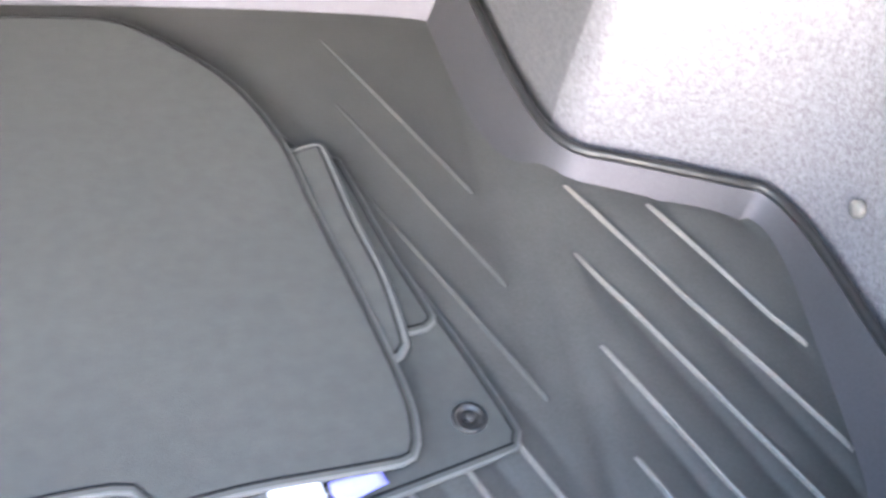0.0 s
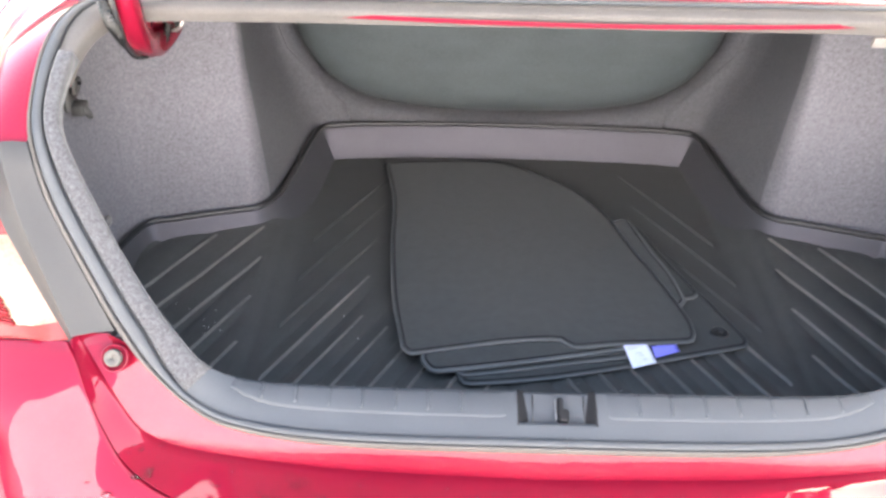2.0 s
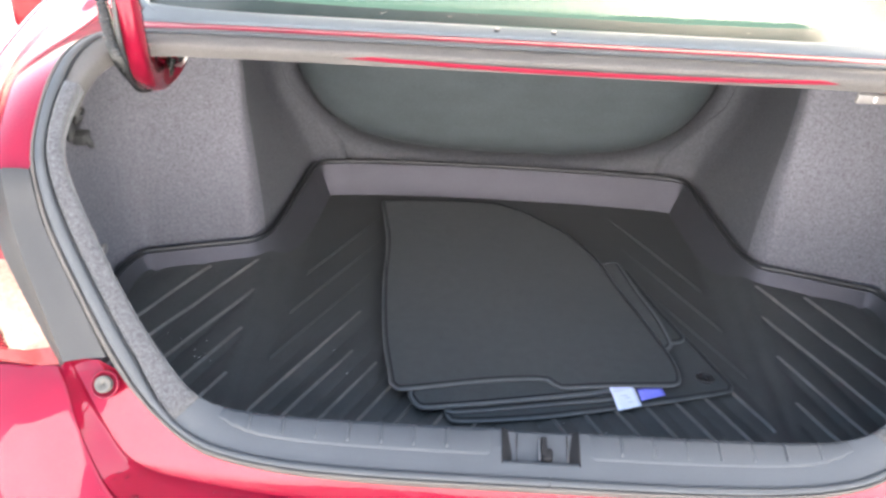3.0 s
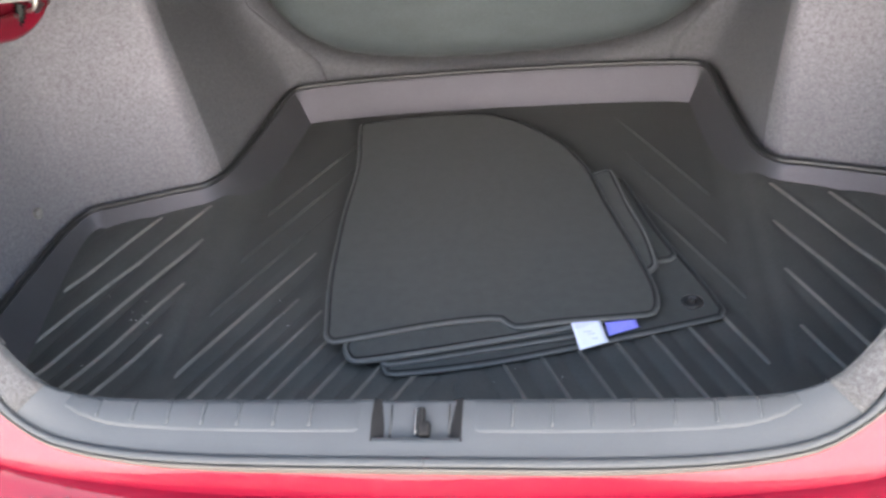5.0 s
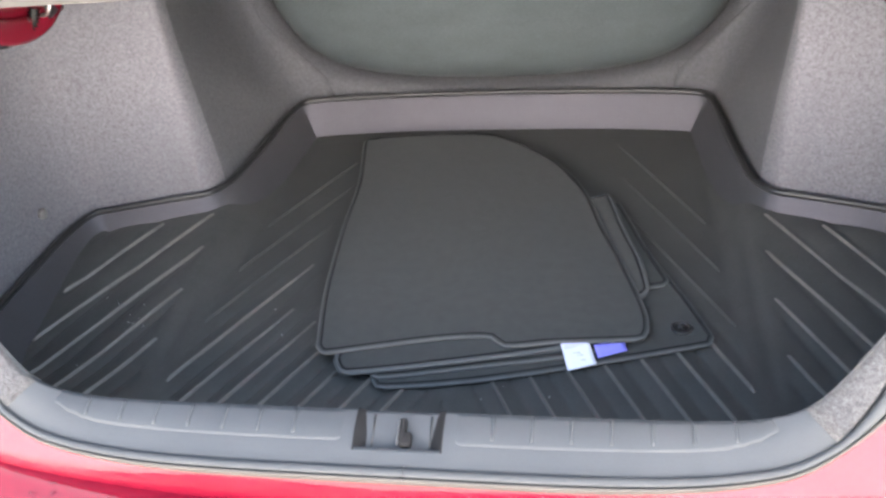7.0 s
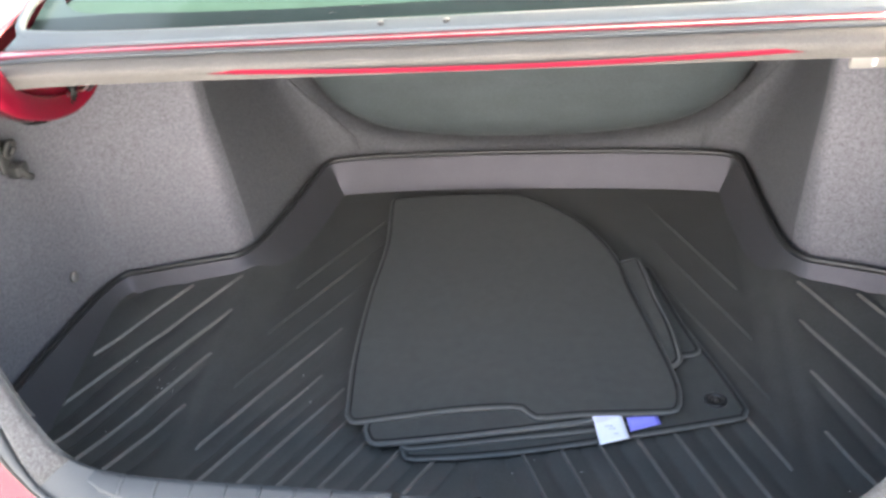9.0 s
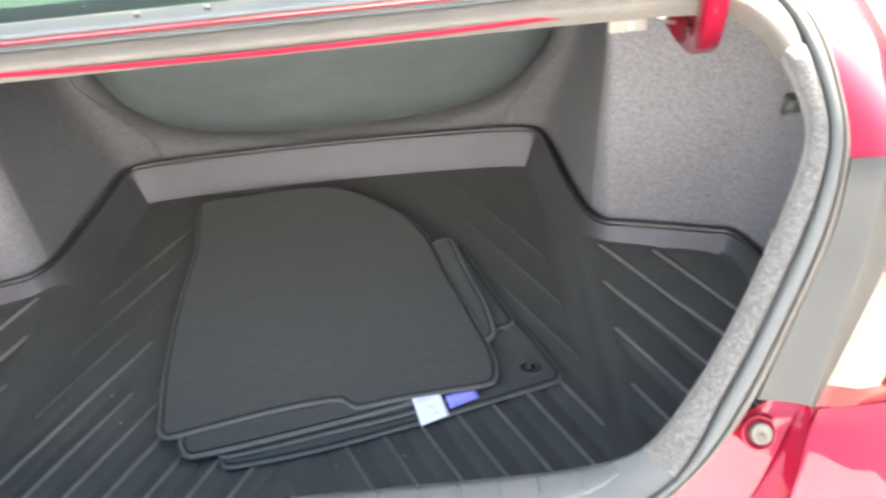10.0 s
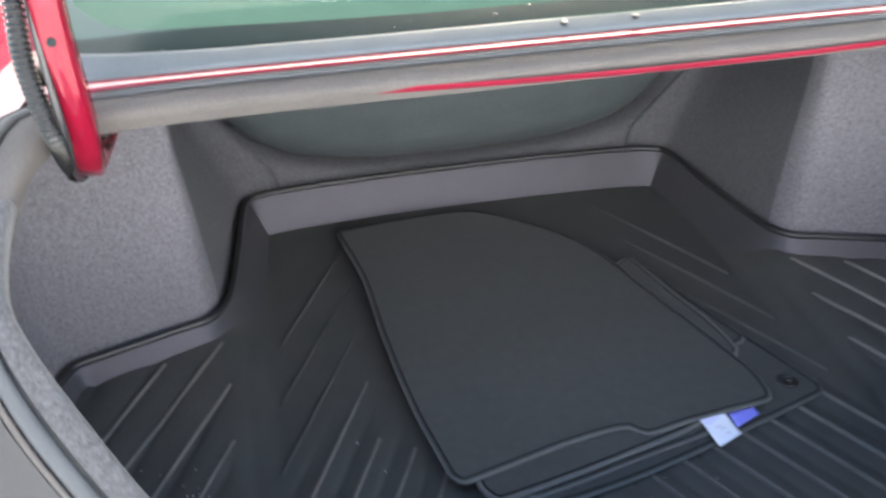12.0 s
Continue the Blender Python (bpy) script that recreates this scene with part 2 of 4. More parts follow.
# ---- ground ----
bm = bmesh.new()
GZ = -0.56
ring = [0, 1.5, 3, 6, 12, 30, 90, 300, 1500]
rows = [[(r * math.cos(2 * math.pi * k / 32), r * math.sin(2 * math.pi * k / 32), GZ) for k in range(32)] for r in ring[1:]]
grid = loft(bm, rows, True)
bm.faces.new(grid[0])
ground = tagged(mesh_object("ground", bm, ASPHALT), "pale sunlit concrete paving round the car", "ground", kind="structure")

# unseen wall, added behind the viewpoint to throw lilac sunlight into the boot
bm = box((15.0, .3, 6.0), (0, -6.9, GZ + 3.0), .02)
tagged(mesh_object("bounce_wall", bm, BOUNCE_LILAC, False), "unseen pale wall added to bounce sunlight into the boot", "wall", kind="structure")

# ---- the car ----
car = empty("car", (0, 0, GZ), "red saloon car with its boot standing open", "car")
car_inverse = Matrix.Translation((0, 0, -GZ))


def car_part(name, bm, mat, label="", smooth=True):
    ob = part(name, bm, mat, car, label, smooth)
    ob.matrix_parent_inverse = car_inverse
    return ob


# Half curves of the boot opening, from the middle of the sill up to the middle of the rear deck
INNER = [(0, .012, .213), (.2, .012, .213), (.33, .010, .217), (.40, .008, .228), (.44, .009, .25), (.475, .02, .29), (.499, .035, .32),
         (.532, .058, .37), (.563, .082, .425), (.586, .1, .468), (.601, .115, .5), (.611, .135, .525), (.612, .165, .552),
         (.603, .205, .584), (.586, .25, .603), (.55, .282, .608), (.4, .292, .608), (.2, .292, .608), (0, .292, .608)]
OUTER = [(0, -.063, .182), (.2, -.062, .182), (.318, -.056, .184), (.4, -.047, .194), (.443, -.037, .21), (.496, -.017, .25), (.535, .004, .297),
         (.58, .038, .371), (.62, .073, .444), (.643, .113, .51), (.648, .165, .556), (.645, .215, .592),
         (.634, .26, .612), (.603, .30, .622), (.5, .318, .625), (.3, .322, .625), (0, .322, .625)]
N = 90
inner, outer = curve_points(INNER, N), curve_points(OUTER, N)
ring_in = [flip(p) for p in inner[::-1]] + inner[1:-1]
ring_out = [flip(p) for p in outer[::-1]] + outer[1:-1]
COUNT = len(ring_in)


def ring_normal(i):
    """Outwards from the opening's face, across the rim."""
    along = ring_in[(i + 1) % COUNT] - ring_in[i - 1] + ring_out[(i + 1) % COUNT] - ring_out[i - 1]
    return along.cross(ring_out[i] - ring_in[i]).normalized() * -1


NORMALS = [ring_normal(i) for i in range(COUNT)]
if NORMALS[COUNT // 4].y > 0:
    NORMALS = [-v for v in NORMALS]


def split_share(p):
    """Where the rubber seal begins across the rim: far out along the sill and the deck, near the middle at the sides."""
    low = min(1, max(0, (.30 - p.z) / .06))
    high = min(1, max(0, (p.y - .20) / .07))
    return .46 + .32 * max(low, high * .62)


SPLIT = [split_share(p) for p in ring_in]


def rim_rows(profile, pick=None, band=True):
    """Rows of points round the opening: pairs of (share of the way across the inner band or the seal, height off it)."""
    todo = pick if pick is not None else range(COUNT)
    rows = []
    for s, h in profile:
        rows.append([ring_in[i].lerp(ring_out[i], SPLIT[i] * s if band else SPLIT[i] + (1 - SPLIT[i]) * s) + NORMALS[i] * h for i in todo])
    return rows


# rubber seal all round
seal = car_part("boot_seal", lofted(rim_rows([(.0, -.005), (.13, -.006), (.15, .0005), (.19, .0036), (.34, .0050), (.58, .0048), (.68, .0035), (.73, -.001), (.76, -.006)], band=False), True), RUBBER, "grey rubber seal round the boot opening")
crease(seal, 60)
part("seal_lip", lofted(rim_rows([(.745, -.006), (.765, .000), (.81, .0028), (.88, .0032), (.96, .002), (1.0, -.001), (1.02, -.012)], band=False), True), TAN_RUBBER, seal, "dusty brownish outer lip")
joint_at = min(range(COUNT), key=lambda i: abs(ring_in[i].x - .02) + ring_in[i].z)
part("seal_joint", tube([ring_in[joint_at].lerp(ring_out[joint_at], SPLIT[joint_at] + (1 - SPLIT[joint_at]) * s) + NORMALS[joint_at] * h for s, h in ((.08, .003), (.12, .0045), (.30, .0053), (.58, .0051), (.68, .0038), (.74, -.001), (.81, .0031), (.88, .0035), (.97, .002))], .0007, 6), BLACK, seal)

# inner band: carpet at the two sides, dusty rubber flange along the deck
side_pick = [i for i in range(COUNT) if ring_in[i].x > 0 and ring_in[i].z > .238 and ring_in[i].z < .60 and ring_in[i].y < .205]
side_pick.sort(key=lambda i: ring_in[i].z)
mirror_pick = [min(range(COUNT), key=lambda j, i=i: (ring_in[j] - flip(ring_in[i])).length) for i in side_pick]
for pick in (side_pick, mirror_pick):
    strip = car_part("carpet_trim", lofted(rim_rows([(-.06, -.016), (-.03, -.006), (.0, .000), (.15, .003), (.8, .003), (1.0, .002)], pick)), TRIM_CARPET, "speckled grey carpet edging")
    solid(strip, 0.002, -1)
top_pick = [i for i in range(COUNT) if ring_in[i].y >= .165]
start = max(range(len(top_pick)), key=lambda k: top_pick[k] - top_pick[k - 1] if k else 0)
top_pick = top_pick[start:] + top_pick[:start]
flange_rows = rim_rows([(-.06, -.016), (-.03, -.006), (-.01, .003), (.15, .006), (.5, .006), (.97, .0045), (1.0, -.004)], top_pick)
for row in flange_rows:
    for k in range(9):
        for j in (k, len(top_pick) - 1 - k):
            row[j] = row[j] - NORMALS[top_pick[j]] * .0075 * (1 - k / 9) ** 1.5
car_part("deck_flange", lofted(flange_rows), TAN_RUBBER, "dusty grey-brown rubber flange")
# thin red painted edge under the deck
red_edge = [Vector((x, .2895 + .012 * ((x - .06) / .42) ** 2, .602 + .0065 * ((x - .06) / .42) ** 2)) for x in np.linspace(-.40, .48, 29)]
car_part("deck_underside_edge", lofted([[p + Vector(o) for p in red_edge] for o in ((0, -.004, .003), (0, -.003, -.0030), (0, .010, -.0068), (0, .05, -.002))]), RED_IN)

# sill plate, with the latch recess in its middle


def sill_section(p_in, p_out):
    """Cross-section of the sill plate at one place along it, from the boot floor up and over to the seal."""
    share = split_share(p_in) + .02
    a, b = p_in, p_in.lerp(p_out, share)
    n = Vector((0, 0, 1))
    out = [Vector((a.x, a.y + .030, .0)), Vector((a.x, a.y + .018, a.z - .03)), Vector((a.x, a.y + .009, a.z - .009)), Vector((a.x, a.y, a.z))]
    for s in (.06, .15, .3, .45, .6, .72, .84, .92, 1.0):
        p = p_in.lerp(p_out, share * s)
        lift = .004 * math.sin(math.pi * min(1, s * 1.05))
        out.append(p + n * lift)
    out.append(b + Vector((0, -.001, -.012)))
    return out


half = [i for i in range(N) if inner[i].z <= .253]
REC = {1: .058, -1: .042}
for sign in (1, -1):
    rows = []
    for i in half:
        if inner[i].x < REC[sign]:
            continue
        rows.append(sill_section(inner[i], outer[i]))
    first = sill_section(Vector((REC[sign], .012, .213)), Vector((REC[sign], -.063, .182)))
    rows = [first] + rows
    if sign < 0:
        rows = [[flip(p) for p in r] for r in rows]
    sill = car_part("sill_plate", lofted(rows), SILL, "scuffed dark grey plastic sill plate")
    # raised tread pad with cross ridges
    def sill_at(x, share_across):
        i = min(range(N), key=lambda j: abs(inner[j].x - x) + (10 if inner[j].z > .3 else 0))
        p_in, p_out = inner[i].copy(), outer[i].copy()
        p_in.x = p_out.x = x * sign
        return p_in.lerp(p_out, share_across) + Vector((0, 0, .004 * math.sin(math.pi * min(1, share_across / .80 * 1.05))))

    x0, x1 = REC[sign] + .011, .404
    rows = []
    for x in np.linspace(x0, x1, 40):
        end = min(1, (x - x0) / .008, (x1 - x) / .008)
        far = .50 - .16 * max(0, (x - .34) / .064) ** 2 - .04 * (1 - end)
        rows.append([sill_at(x, f) + Vector((0, 0, h * .6 * end - .0006)) for f, h in ((.015, 0), (.03, .0022), (.10, .0030), ((.1 + far) / 2, .0034), (far - .05, .0030), (far - .012, .0024), (far, -.001))])
    part("tread_pad", lofted(rows), SILL, sill)
    for k in range(7):
        x = .112 + .042 * k
        ridge = tube([sill_at(x, f) + Vector((0, 0, .0010)) for f in (.04, .12, .22, .34, .42)], .0016, 6, squash=(1.3, .9))
        part("tread_ridge", ridge, SILL, sill)
# recess: floor, walls and striker
rows = []
for x in np.linspace(-REC[-1], REC[1], 9):
    rows.append([Vector((x, .046, .0)), Vector((x, .030, .17)), Vector((x, .020, .200)), Vector((x, .0145, .2085)), Vector((x, .0100, .2078)), Vector((x, -.010, .1990)), Vector((x, -.0305, .1905)), Vector((x, -.0330, .1915)), Vector((x, -.0342, .1965))])
recess = car_part("latch_recess", lofted(rows), SILL, "grey recess with a steel striker in the sill")
centre_strip = bmesh.new()
loft(centre_strip, [[Vector((x, .012, .213)).lerp(Vector((x, -.063, .182)), .80 * s) + Vector((0, 0, .004 * math.sin(math.pi * min(1, s * 1.05)) + dz)) for s, dz in ((.70, -.012), (.70, 0), (.77, 0), (.84, 0), (.92, 0), (1.0, 0), (1.0, -.014))] for x in np.linspace(-REC[-1] - .001, REC[1] + .001, 9)])
part("recess_lip", centre_strip, SILL, recess)
for sign in (1, -1):
    # side walls are coloured near black to give the recess its shade
    wall = bmesh.new()
    loft(wall, [[Vector((sign * (REC[sign] - .0135 * f), y, z)) for y, z in ((.016, .2118 - .004 * g), (.008, .2132 - .0072 * g), (-.012, .2080 - .0098 * g), (-.0335, .1972 - .0062 * g))] for f, g in ((0, 0), (.08, .03), (.22, .16), (.45, .5), (.75, .9), (1, 1.02))])
    part("recess_wall_shade", wall, SOOT, recess)
    part("recess_joint", box((.0020, .040, .0012), (.043 if sign > 0 else -.022, -.009, .1998), turn=pose(0, 0, 0, 23.5, 0, 0)), BLACK, recess)
hook = box((.0028, .030, .007), (.0070, -.010, .2015), .0015, turn=pose(0, 0, 0, 20, 0, 0))
part("striker", hook, STRIKER, recess, "bright steel striker plate")
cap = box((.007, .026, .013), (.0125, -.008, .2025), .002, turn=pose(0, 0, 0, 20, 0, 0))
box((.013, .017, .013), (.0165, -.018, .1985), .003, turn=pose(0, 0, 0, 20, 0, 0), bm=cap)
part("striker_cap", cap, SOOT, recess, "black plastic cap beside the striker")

# red flange and channel below and beside the seal
FOLD = [(0, -.068, .138), (.226, -.064, .142), (.347, -.060, .15), (.44, -.054, .160), (.487, -.050, .172), (.517, -.044, .195), (.547, -.026, .238), (.572, -.006, .275), (.585, .003, .297)]
EDGE = [(0, -.170, .132), (.2, -.166, .135), (.366, -.148, .143), (.457, -.123, .152), (.513, -.096, .172), (.545, -.070, .207), (.564, -.050, .25), (.580, -.026, .281), (.594, -.006, .291)]
FACE = [(0, -.205, .066), (.2, -.2, .068), (.40, -.188, .075), (.53, -.17, .092), (.60, -.145, .135), (.63, -.11, .185), (.648, -.075, .235), (.655, -.03, .268), (.66, .0, .284)]
BULGE = [(0, -.252, -.01), (.2, -.247, -.01), (.42, -.235, -.01), (.60, -.21, .0), (.71, -.16, .04), (.76, -.1, .11), (.785, -.04, .2), (.785, .0, .245), (.785, .03, .268)]
FLANK = [(0, -.264, -.13), (.2, -.26, -.13), (.45, -.25, -.13), (.65, -.22, -.12), (.80, -.11, -.08), (.865, .03, .02), (.88, .10, .12), (.88, .14, .19), (.875, .16, .24)]
BASE = [(0, -.245, -.34), (.2, -.242, -.34), (.45, -.23, -.34), (.65, -.2, -.34), (.80, -.09, -.33), (.87, .12, -.30), (.89, .3, -.2), (.895, .36, -.05), (.89, .38, .16)]
M = 90
low_outer = [p for p in outer if p.z <= .30 and p.y < .1]
low_outer = curve_points(low_outer, M)
fold, edge, face, bulge, flank, base = (curve_points(c, M) for c in (FOLD, EDGE, FACE, BULGE, FLANK, BASE))
back = Vector((0, .004, -.004))


def both(rows):
    """Rows for the right half, mirrored and joined over the middle."""
    return [[flip(p) for p in r[::-1]] + list(r[1:]) for r in rows]


dip = [a.lerp(b, .5) + Vector((0, .014, -.004)) * min(1, max(0, (a.z - .2) * 14)) for a, b in zip(low_outer, fold)]
channel = car_part("boot_channel", lofted(both([[p + Vector((0, .014, -.004)) for p in low_outer], [p + back for p in low_outer], dip, fold,
                                                [a.lerp(b, .10) + Vector((0, 0, .0015)) for a, b in zip(fold, edge)], [a.lerp(b, .25) + Vector((0, 0, .001)) for a, b in zip(fold, edge)], [a.lerp(b, .5) for a, b in zip(fold, edge)], [a.lerp(b, .75) for a, b in zip(fold, edge)], [a.lerp(b, .95) for a, b in zip(fold, edge)], edge])), RED, "red painted channel below the seal")
crease(channel, 50)
bumper = car_part("rear_bumper", lofted(both([[p + Vector((0, .003, -.006)) for p in edge], [p + Vector((0, -.001, .0)) for p in edge], [a.lerp(b, .12) + Vector((0, 0, .001)) for a, b in zip(edge, face)],
                                              face, bulge, flank, base])), RED, "glossy red rear bumper, wet with drops")
smooth = bumper.modifiers.new("smooth", "SUBSURF")
smooth.levels = smooth.render_levels = 1

# buffers and plugs in the channel
for sign in (1, -1):
    cup = lathe([(.0175, -.001), (.0165, .0015), (.0155, .0003), (.0145, -.004), (.014, -.0045)], look((sign * .540, -.012, .271), (sign * .525, .40, -.04)), 24)
    buffer_cup = car_part("buffer_cup", cup, RED_IN, "red painted cup round a buffer")
    knob = lathe([(.0108, -.006), (.0108, .006), (.0098, .008), (.0078, .0072), (.0016, .0072), (.0012, .004), (.0004, .004)], look((sign * .540, -.012, .271), (sign * .525, .40, -.04)), 20)
    part("buffer", knob, BUFFER, buffer_cup, "pale rubber buffer")
    car_part("channel_plug", lathe([(.008, -.002), (.008, .003), (.006, .005), (.001, .0055)], look((sign * .474, -.052, .1535), (sign * .474, .2, -.45)), 14), RED_IN)

# dark plastic lamp surrounds, tail lamps
SUR_IN = [(.541, .006, .299), (.58, .036, .372), (.62, .071, .445), (.636, .094, .494), (.641, .103, .505)]
SUR_MID = [(.585, -.004, .300), (.612, .024, .357), (.645, .060, .428), (.660, .082, .472), (.665, .092, .497), (.668, .100, .507)]
SUR_OUT = [(.597, -.002, .287), (.63, .022, .338), (.674, .057, .411), (.690, .077, .448), (.700, .094, .484), (.704, .102, .496)]
for sign in (1, -1):
    a, b, c = (curve_points(k, 16) for k in (SUR_IN, SUR_MID, SUR_OUT))
    rows = [[p + Vector((0, .02, 0)) for p in a], a, [p.lerp(q, .5) + Vector((0, -.003, .002)) for p, q in zip(a, b)], [p.lerp(q, .90) + Vector((0, -.009, .004)) for p, q in zip(a, b)],
            [p + Vector((0, -.010, .003)) for p in b], [p.lerp(q, .5) + Vector((0, -.002, -.001)) for p, q in zip(b, c)], c, [p + Vector((0, .02, 0)) for p in c]]
    if sign < 0:
        rows = [[flip(p) for p in r] for r in rows]
    crease(car_part("lamp_surround", lofted(rows), BRACKET, "dark grey plastic strip between seal and tail lamp"), 24)
    LOW = curve_points([(.599, -.006, .289), (.66, .0, .288), (.72, .012, .279), (.785, .03, .272), (.84, .09, .258), (.875, .16, .244)], 18)
    MID1 = curve_points([(.628, .012, .33), (.68, .010, .335), (.74, .025, .335), (.80, .055, .335), (.85, .12, .335), (.88, .21, .335)], 18)
    MID2 = curve_points([(.674, .050, .405), (.71, .045, .41), (.76, .058, .415), (.81, .095, .42), (.85, .16, .425), (.875, .25, .43)], 18)
    TOP = curve_points([(.698, .092, .478), (.73, .088, .485), (.77, .105, .487), (.81, .14, .488), (.84, .2, .489), (.86, .28, .49)], 18)
    lamp_rows = [LOW, [p.lerp(q, .5) + Vector((.0, -.006, 0)) for p, q in zip(LOW, MID1)], MID1, [p.lerp(q, .5) + Vector((.0, -.006, 0)) for p, q in zip(MID1, MID2)], MID2, [p.lerp(q, .5) + Vector((.0, -.004, 0)) for p, q in zip(MID2, TOP)], TOP]
    heights = [p.z for p in c]
    for r in lamp_rows:
        r[0] = Vector((float(np.interp(r[0].z, heights, [p.x for p in c])) - .004, float(np.interp(r[0].z, heights, [p.y for p in c])) - .001, r[0].z))
    if sign < 0:
        lamp_rows = [[flip(p) for p in r] for r in lamp_rows]
    lamp = car_part("tail_lamp", lofted(lamp_rows[0:2]), LENS_RED, "red and clear tail lamp with a ribbed reflector")
    part("reflector_lens", lofted([[p for p in r[1:]] for r in lamp_rows[1:5]]), LENS_CLEAR, lamp, "clear ribbed lens")
    part("inner_edge_lens", lofted([[p for p in r[:2]] for r in lamp_rows[1:5]]), LENS_CLEAR, lamp)
    part("upper_lens", lofted(lamp_rows[4:]), LENS_RED, lamp)
    for k in range(24):
        f = (k + .5) / 24
        a_end, b_end = lamp_rows[1][2].lerp(lamp_rows[4][2], f), lamp_rows[1][7].lerp(lamp_rows[4][7], f)
        fin = tube([a_end.lerp(b_end, u) + Vector((0, -.003, .012 * u)) for u in (.0, .25, .5, .75, 1)], .0017 if k % 3 else .0028, 5)
        part("lens_rib", fin, LENS_RED, lamp)
    part("amber_lens", lofted([[p + Vector((0, -.002, 0)) for p in lamp_rows[1][9:16]], [p + Vector((0, -.0022, 0)) for p in lamp_rows[2][9:16]]]), LENS_AMBER, lamp, "amber indicator strip")

# quarter panels: rails that run forwards along the car, from the opening out and down to the flank
RAIL_SEAM = [(.64, .104, .497), (.646, .14, .535), (.648, .175, .562), (.645, .215, .59), (.634, .258, .61), (.603, .298, .621), (.59, .352, .634), (.612, .62, .7), (.605, 1.02, .79), (.565, 1.34, .868)]
RAIL_GUTTER_IN = [(.652, .1, .497), (.662, .132, .533), (.668, .175, .561), (.672, .228, .586), (.672, .29, .602), (.66, .36, .606), (.64, .47, .62), (.64, .74, .69), (.625, 1.08, .79), (.585, 1.38, .878)]
RAIL_GUTTER = [(.668, .094, .498), (.682, .128, .528), (.695, .18, .553), (.712, .245, .574), (.722, .345, .577), (.728, .45, .578), (.715, .6, .586), (.7, .85, .64), (.67, 1.14, .7), (.65, 1.42, .74)]
RAIL_GUTTER_OUT = [(.698, .094, .487), (.708, .132, .515), (.724, .188, .538), (.744, .262, .553), (.765, .365, .563), (.79, .49, .566), (.805, .65, .575), (.81, .88, .58), (.81, 1.15, .585), (.81, 1.42, .59)]
RAIL_SHOULDER = [(.77, .107, .49), (.78, .17, .51), (.79, .24, .522), (.8, .32, .53), (.81, .43, .535), (.82, .55, .54), (.83, .68, .545), (.835, .88, .55), (.836, 1.15, .553), (.837, 1.42, .556)]
RAIL_SHOULDER_OUT = [(.84, .2, .492), (.845, .26, .505), (.85, .33, .51), (.855, .41, .512), (.86, .52, .515), (.865, .62, .518), (.87, .72, .52), (.872, .9, .522), (.873, 1.15, .525), (.874, 1.42, .528)]
RAIL_SIDE_HIGH = [(.872, .27, .45), (.882, .33, .45), (.888, .4, .45), (.892, .48, .45), (.896, .58, .45), (.9, .68, .45), (.902, .78, .45), (.904, .94, .45), (.905, 1.16, .45), (.905, 1.42, .45)]
RAIL_SIDE_MID = [(.885, .33, .35), (.895, .4, .35), (.9, .46, .35), (.905, .54, .35), (.908, .62, .35), (.91, .72, .35), (.912, .82, .35), (.913, .96, .35), (.914, 1.17, .35), (.914, 1.42, .35)]
RAIL_SIDE_LOW = [(.89, .38, .16), (.9, .45, .16), (.905, .5, .16), (.91, .56, .16), (.912, .64, .16), (.914, .74, .16), (.916, .84, .16), (.917, .98, .16), (.918, 1.18, .16), (.918, 1.42, .16)]
for sign in (1, -1):
    rows = [[Vector((x * sign, y, z)) for x, y, z in r] for r in zip(RAIL_SEAM, RAIL_GUTTER_IN, RAIL_GUTTER, RAIL_GUTTER_OUT, RAIL_SHOULDER, RAIL_SHOULDER_OUT, RAIL_SIDE_HIGH, RAIL_SIDE_MID, RAIL_SIDE_LOW)]
    quarter = car_part("quarter_panel", lofted(rows), RED, "glossy red rear wing")
    sub = quarter.modifiers.new("smooth", "SUBSURF")
    sub.levels = sub.render_levels = 2
    run = curve_points([(.704, .106, .500), (.724, .20, .542), (.743, .30, .558), (.764, .42, .567), (.79, .58, .572), (.806, .75, .577), (.812, 1.0, .582)], 40)
    gutter = lofted([[Vector(((p.x + dx) * sign, p.y + dy, p.z + dz)) for p in run] for dx, dy, dz in ((-.030, -.012, -.030), (-.012, -.004, -.004), (-.008, -.002, .014), (-.003, .0, .018), (.012, .004, .018), (.035, .008, .004), (.06, .01, -.03))])
    part("shoulder_edge", gutter, RED, quarter, "raised shoulder edge beside the rain gutter").matrix_parent_inverse = Matrix()

# rear deck, mouldings, rear window
xs = np.linspace(-.60, .60, 41)


def deck_line(y, z, end_back=0.0, end_drop=0.0, reach=.58):
    return [Vector((x * reach / .60, y + end_back * abs(x / .6) ** 8, z - end_drop * abs(x / .6) ** 6)) for x in xs]


crease(car_part("rear_deck", lofted([deck_line(.318, .612, .0, .004, .60), deck_line(.3205, .6268, .0, .004, .60), deck_line(.324, .6288, .0, .004, .60), deck_line(.338, .6290, .004, .003, .59), deck_line(.343, .626, .006, .003, .58)]), RED_IN, "narrow red strip of deck below the rear window"), 25)
car_part("window_moulding", lofted([deck_line(.3385, .624, .004, .003, .575), deck_line(.339, .6318, .004, .003, .575), deck_line(.342, .6345, .006, .003, .572), deck_line(.357, .6395, .012, -.002, .566), deck_line(.360, .6405, .014, -.004, .564), deck_line(.364, .632, .015, -.006, .56)]), MOULDING, "light grey rubber moulding along the window")
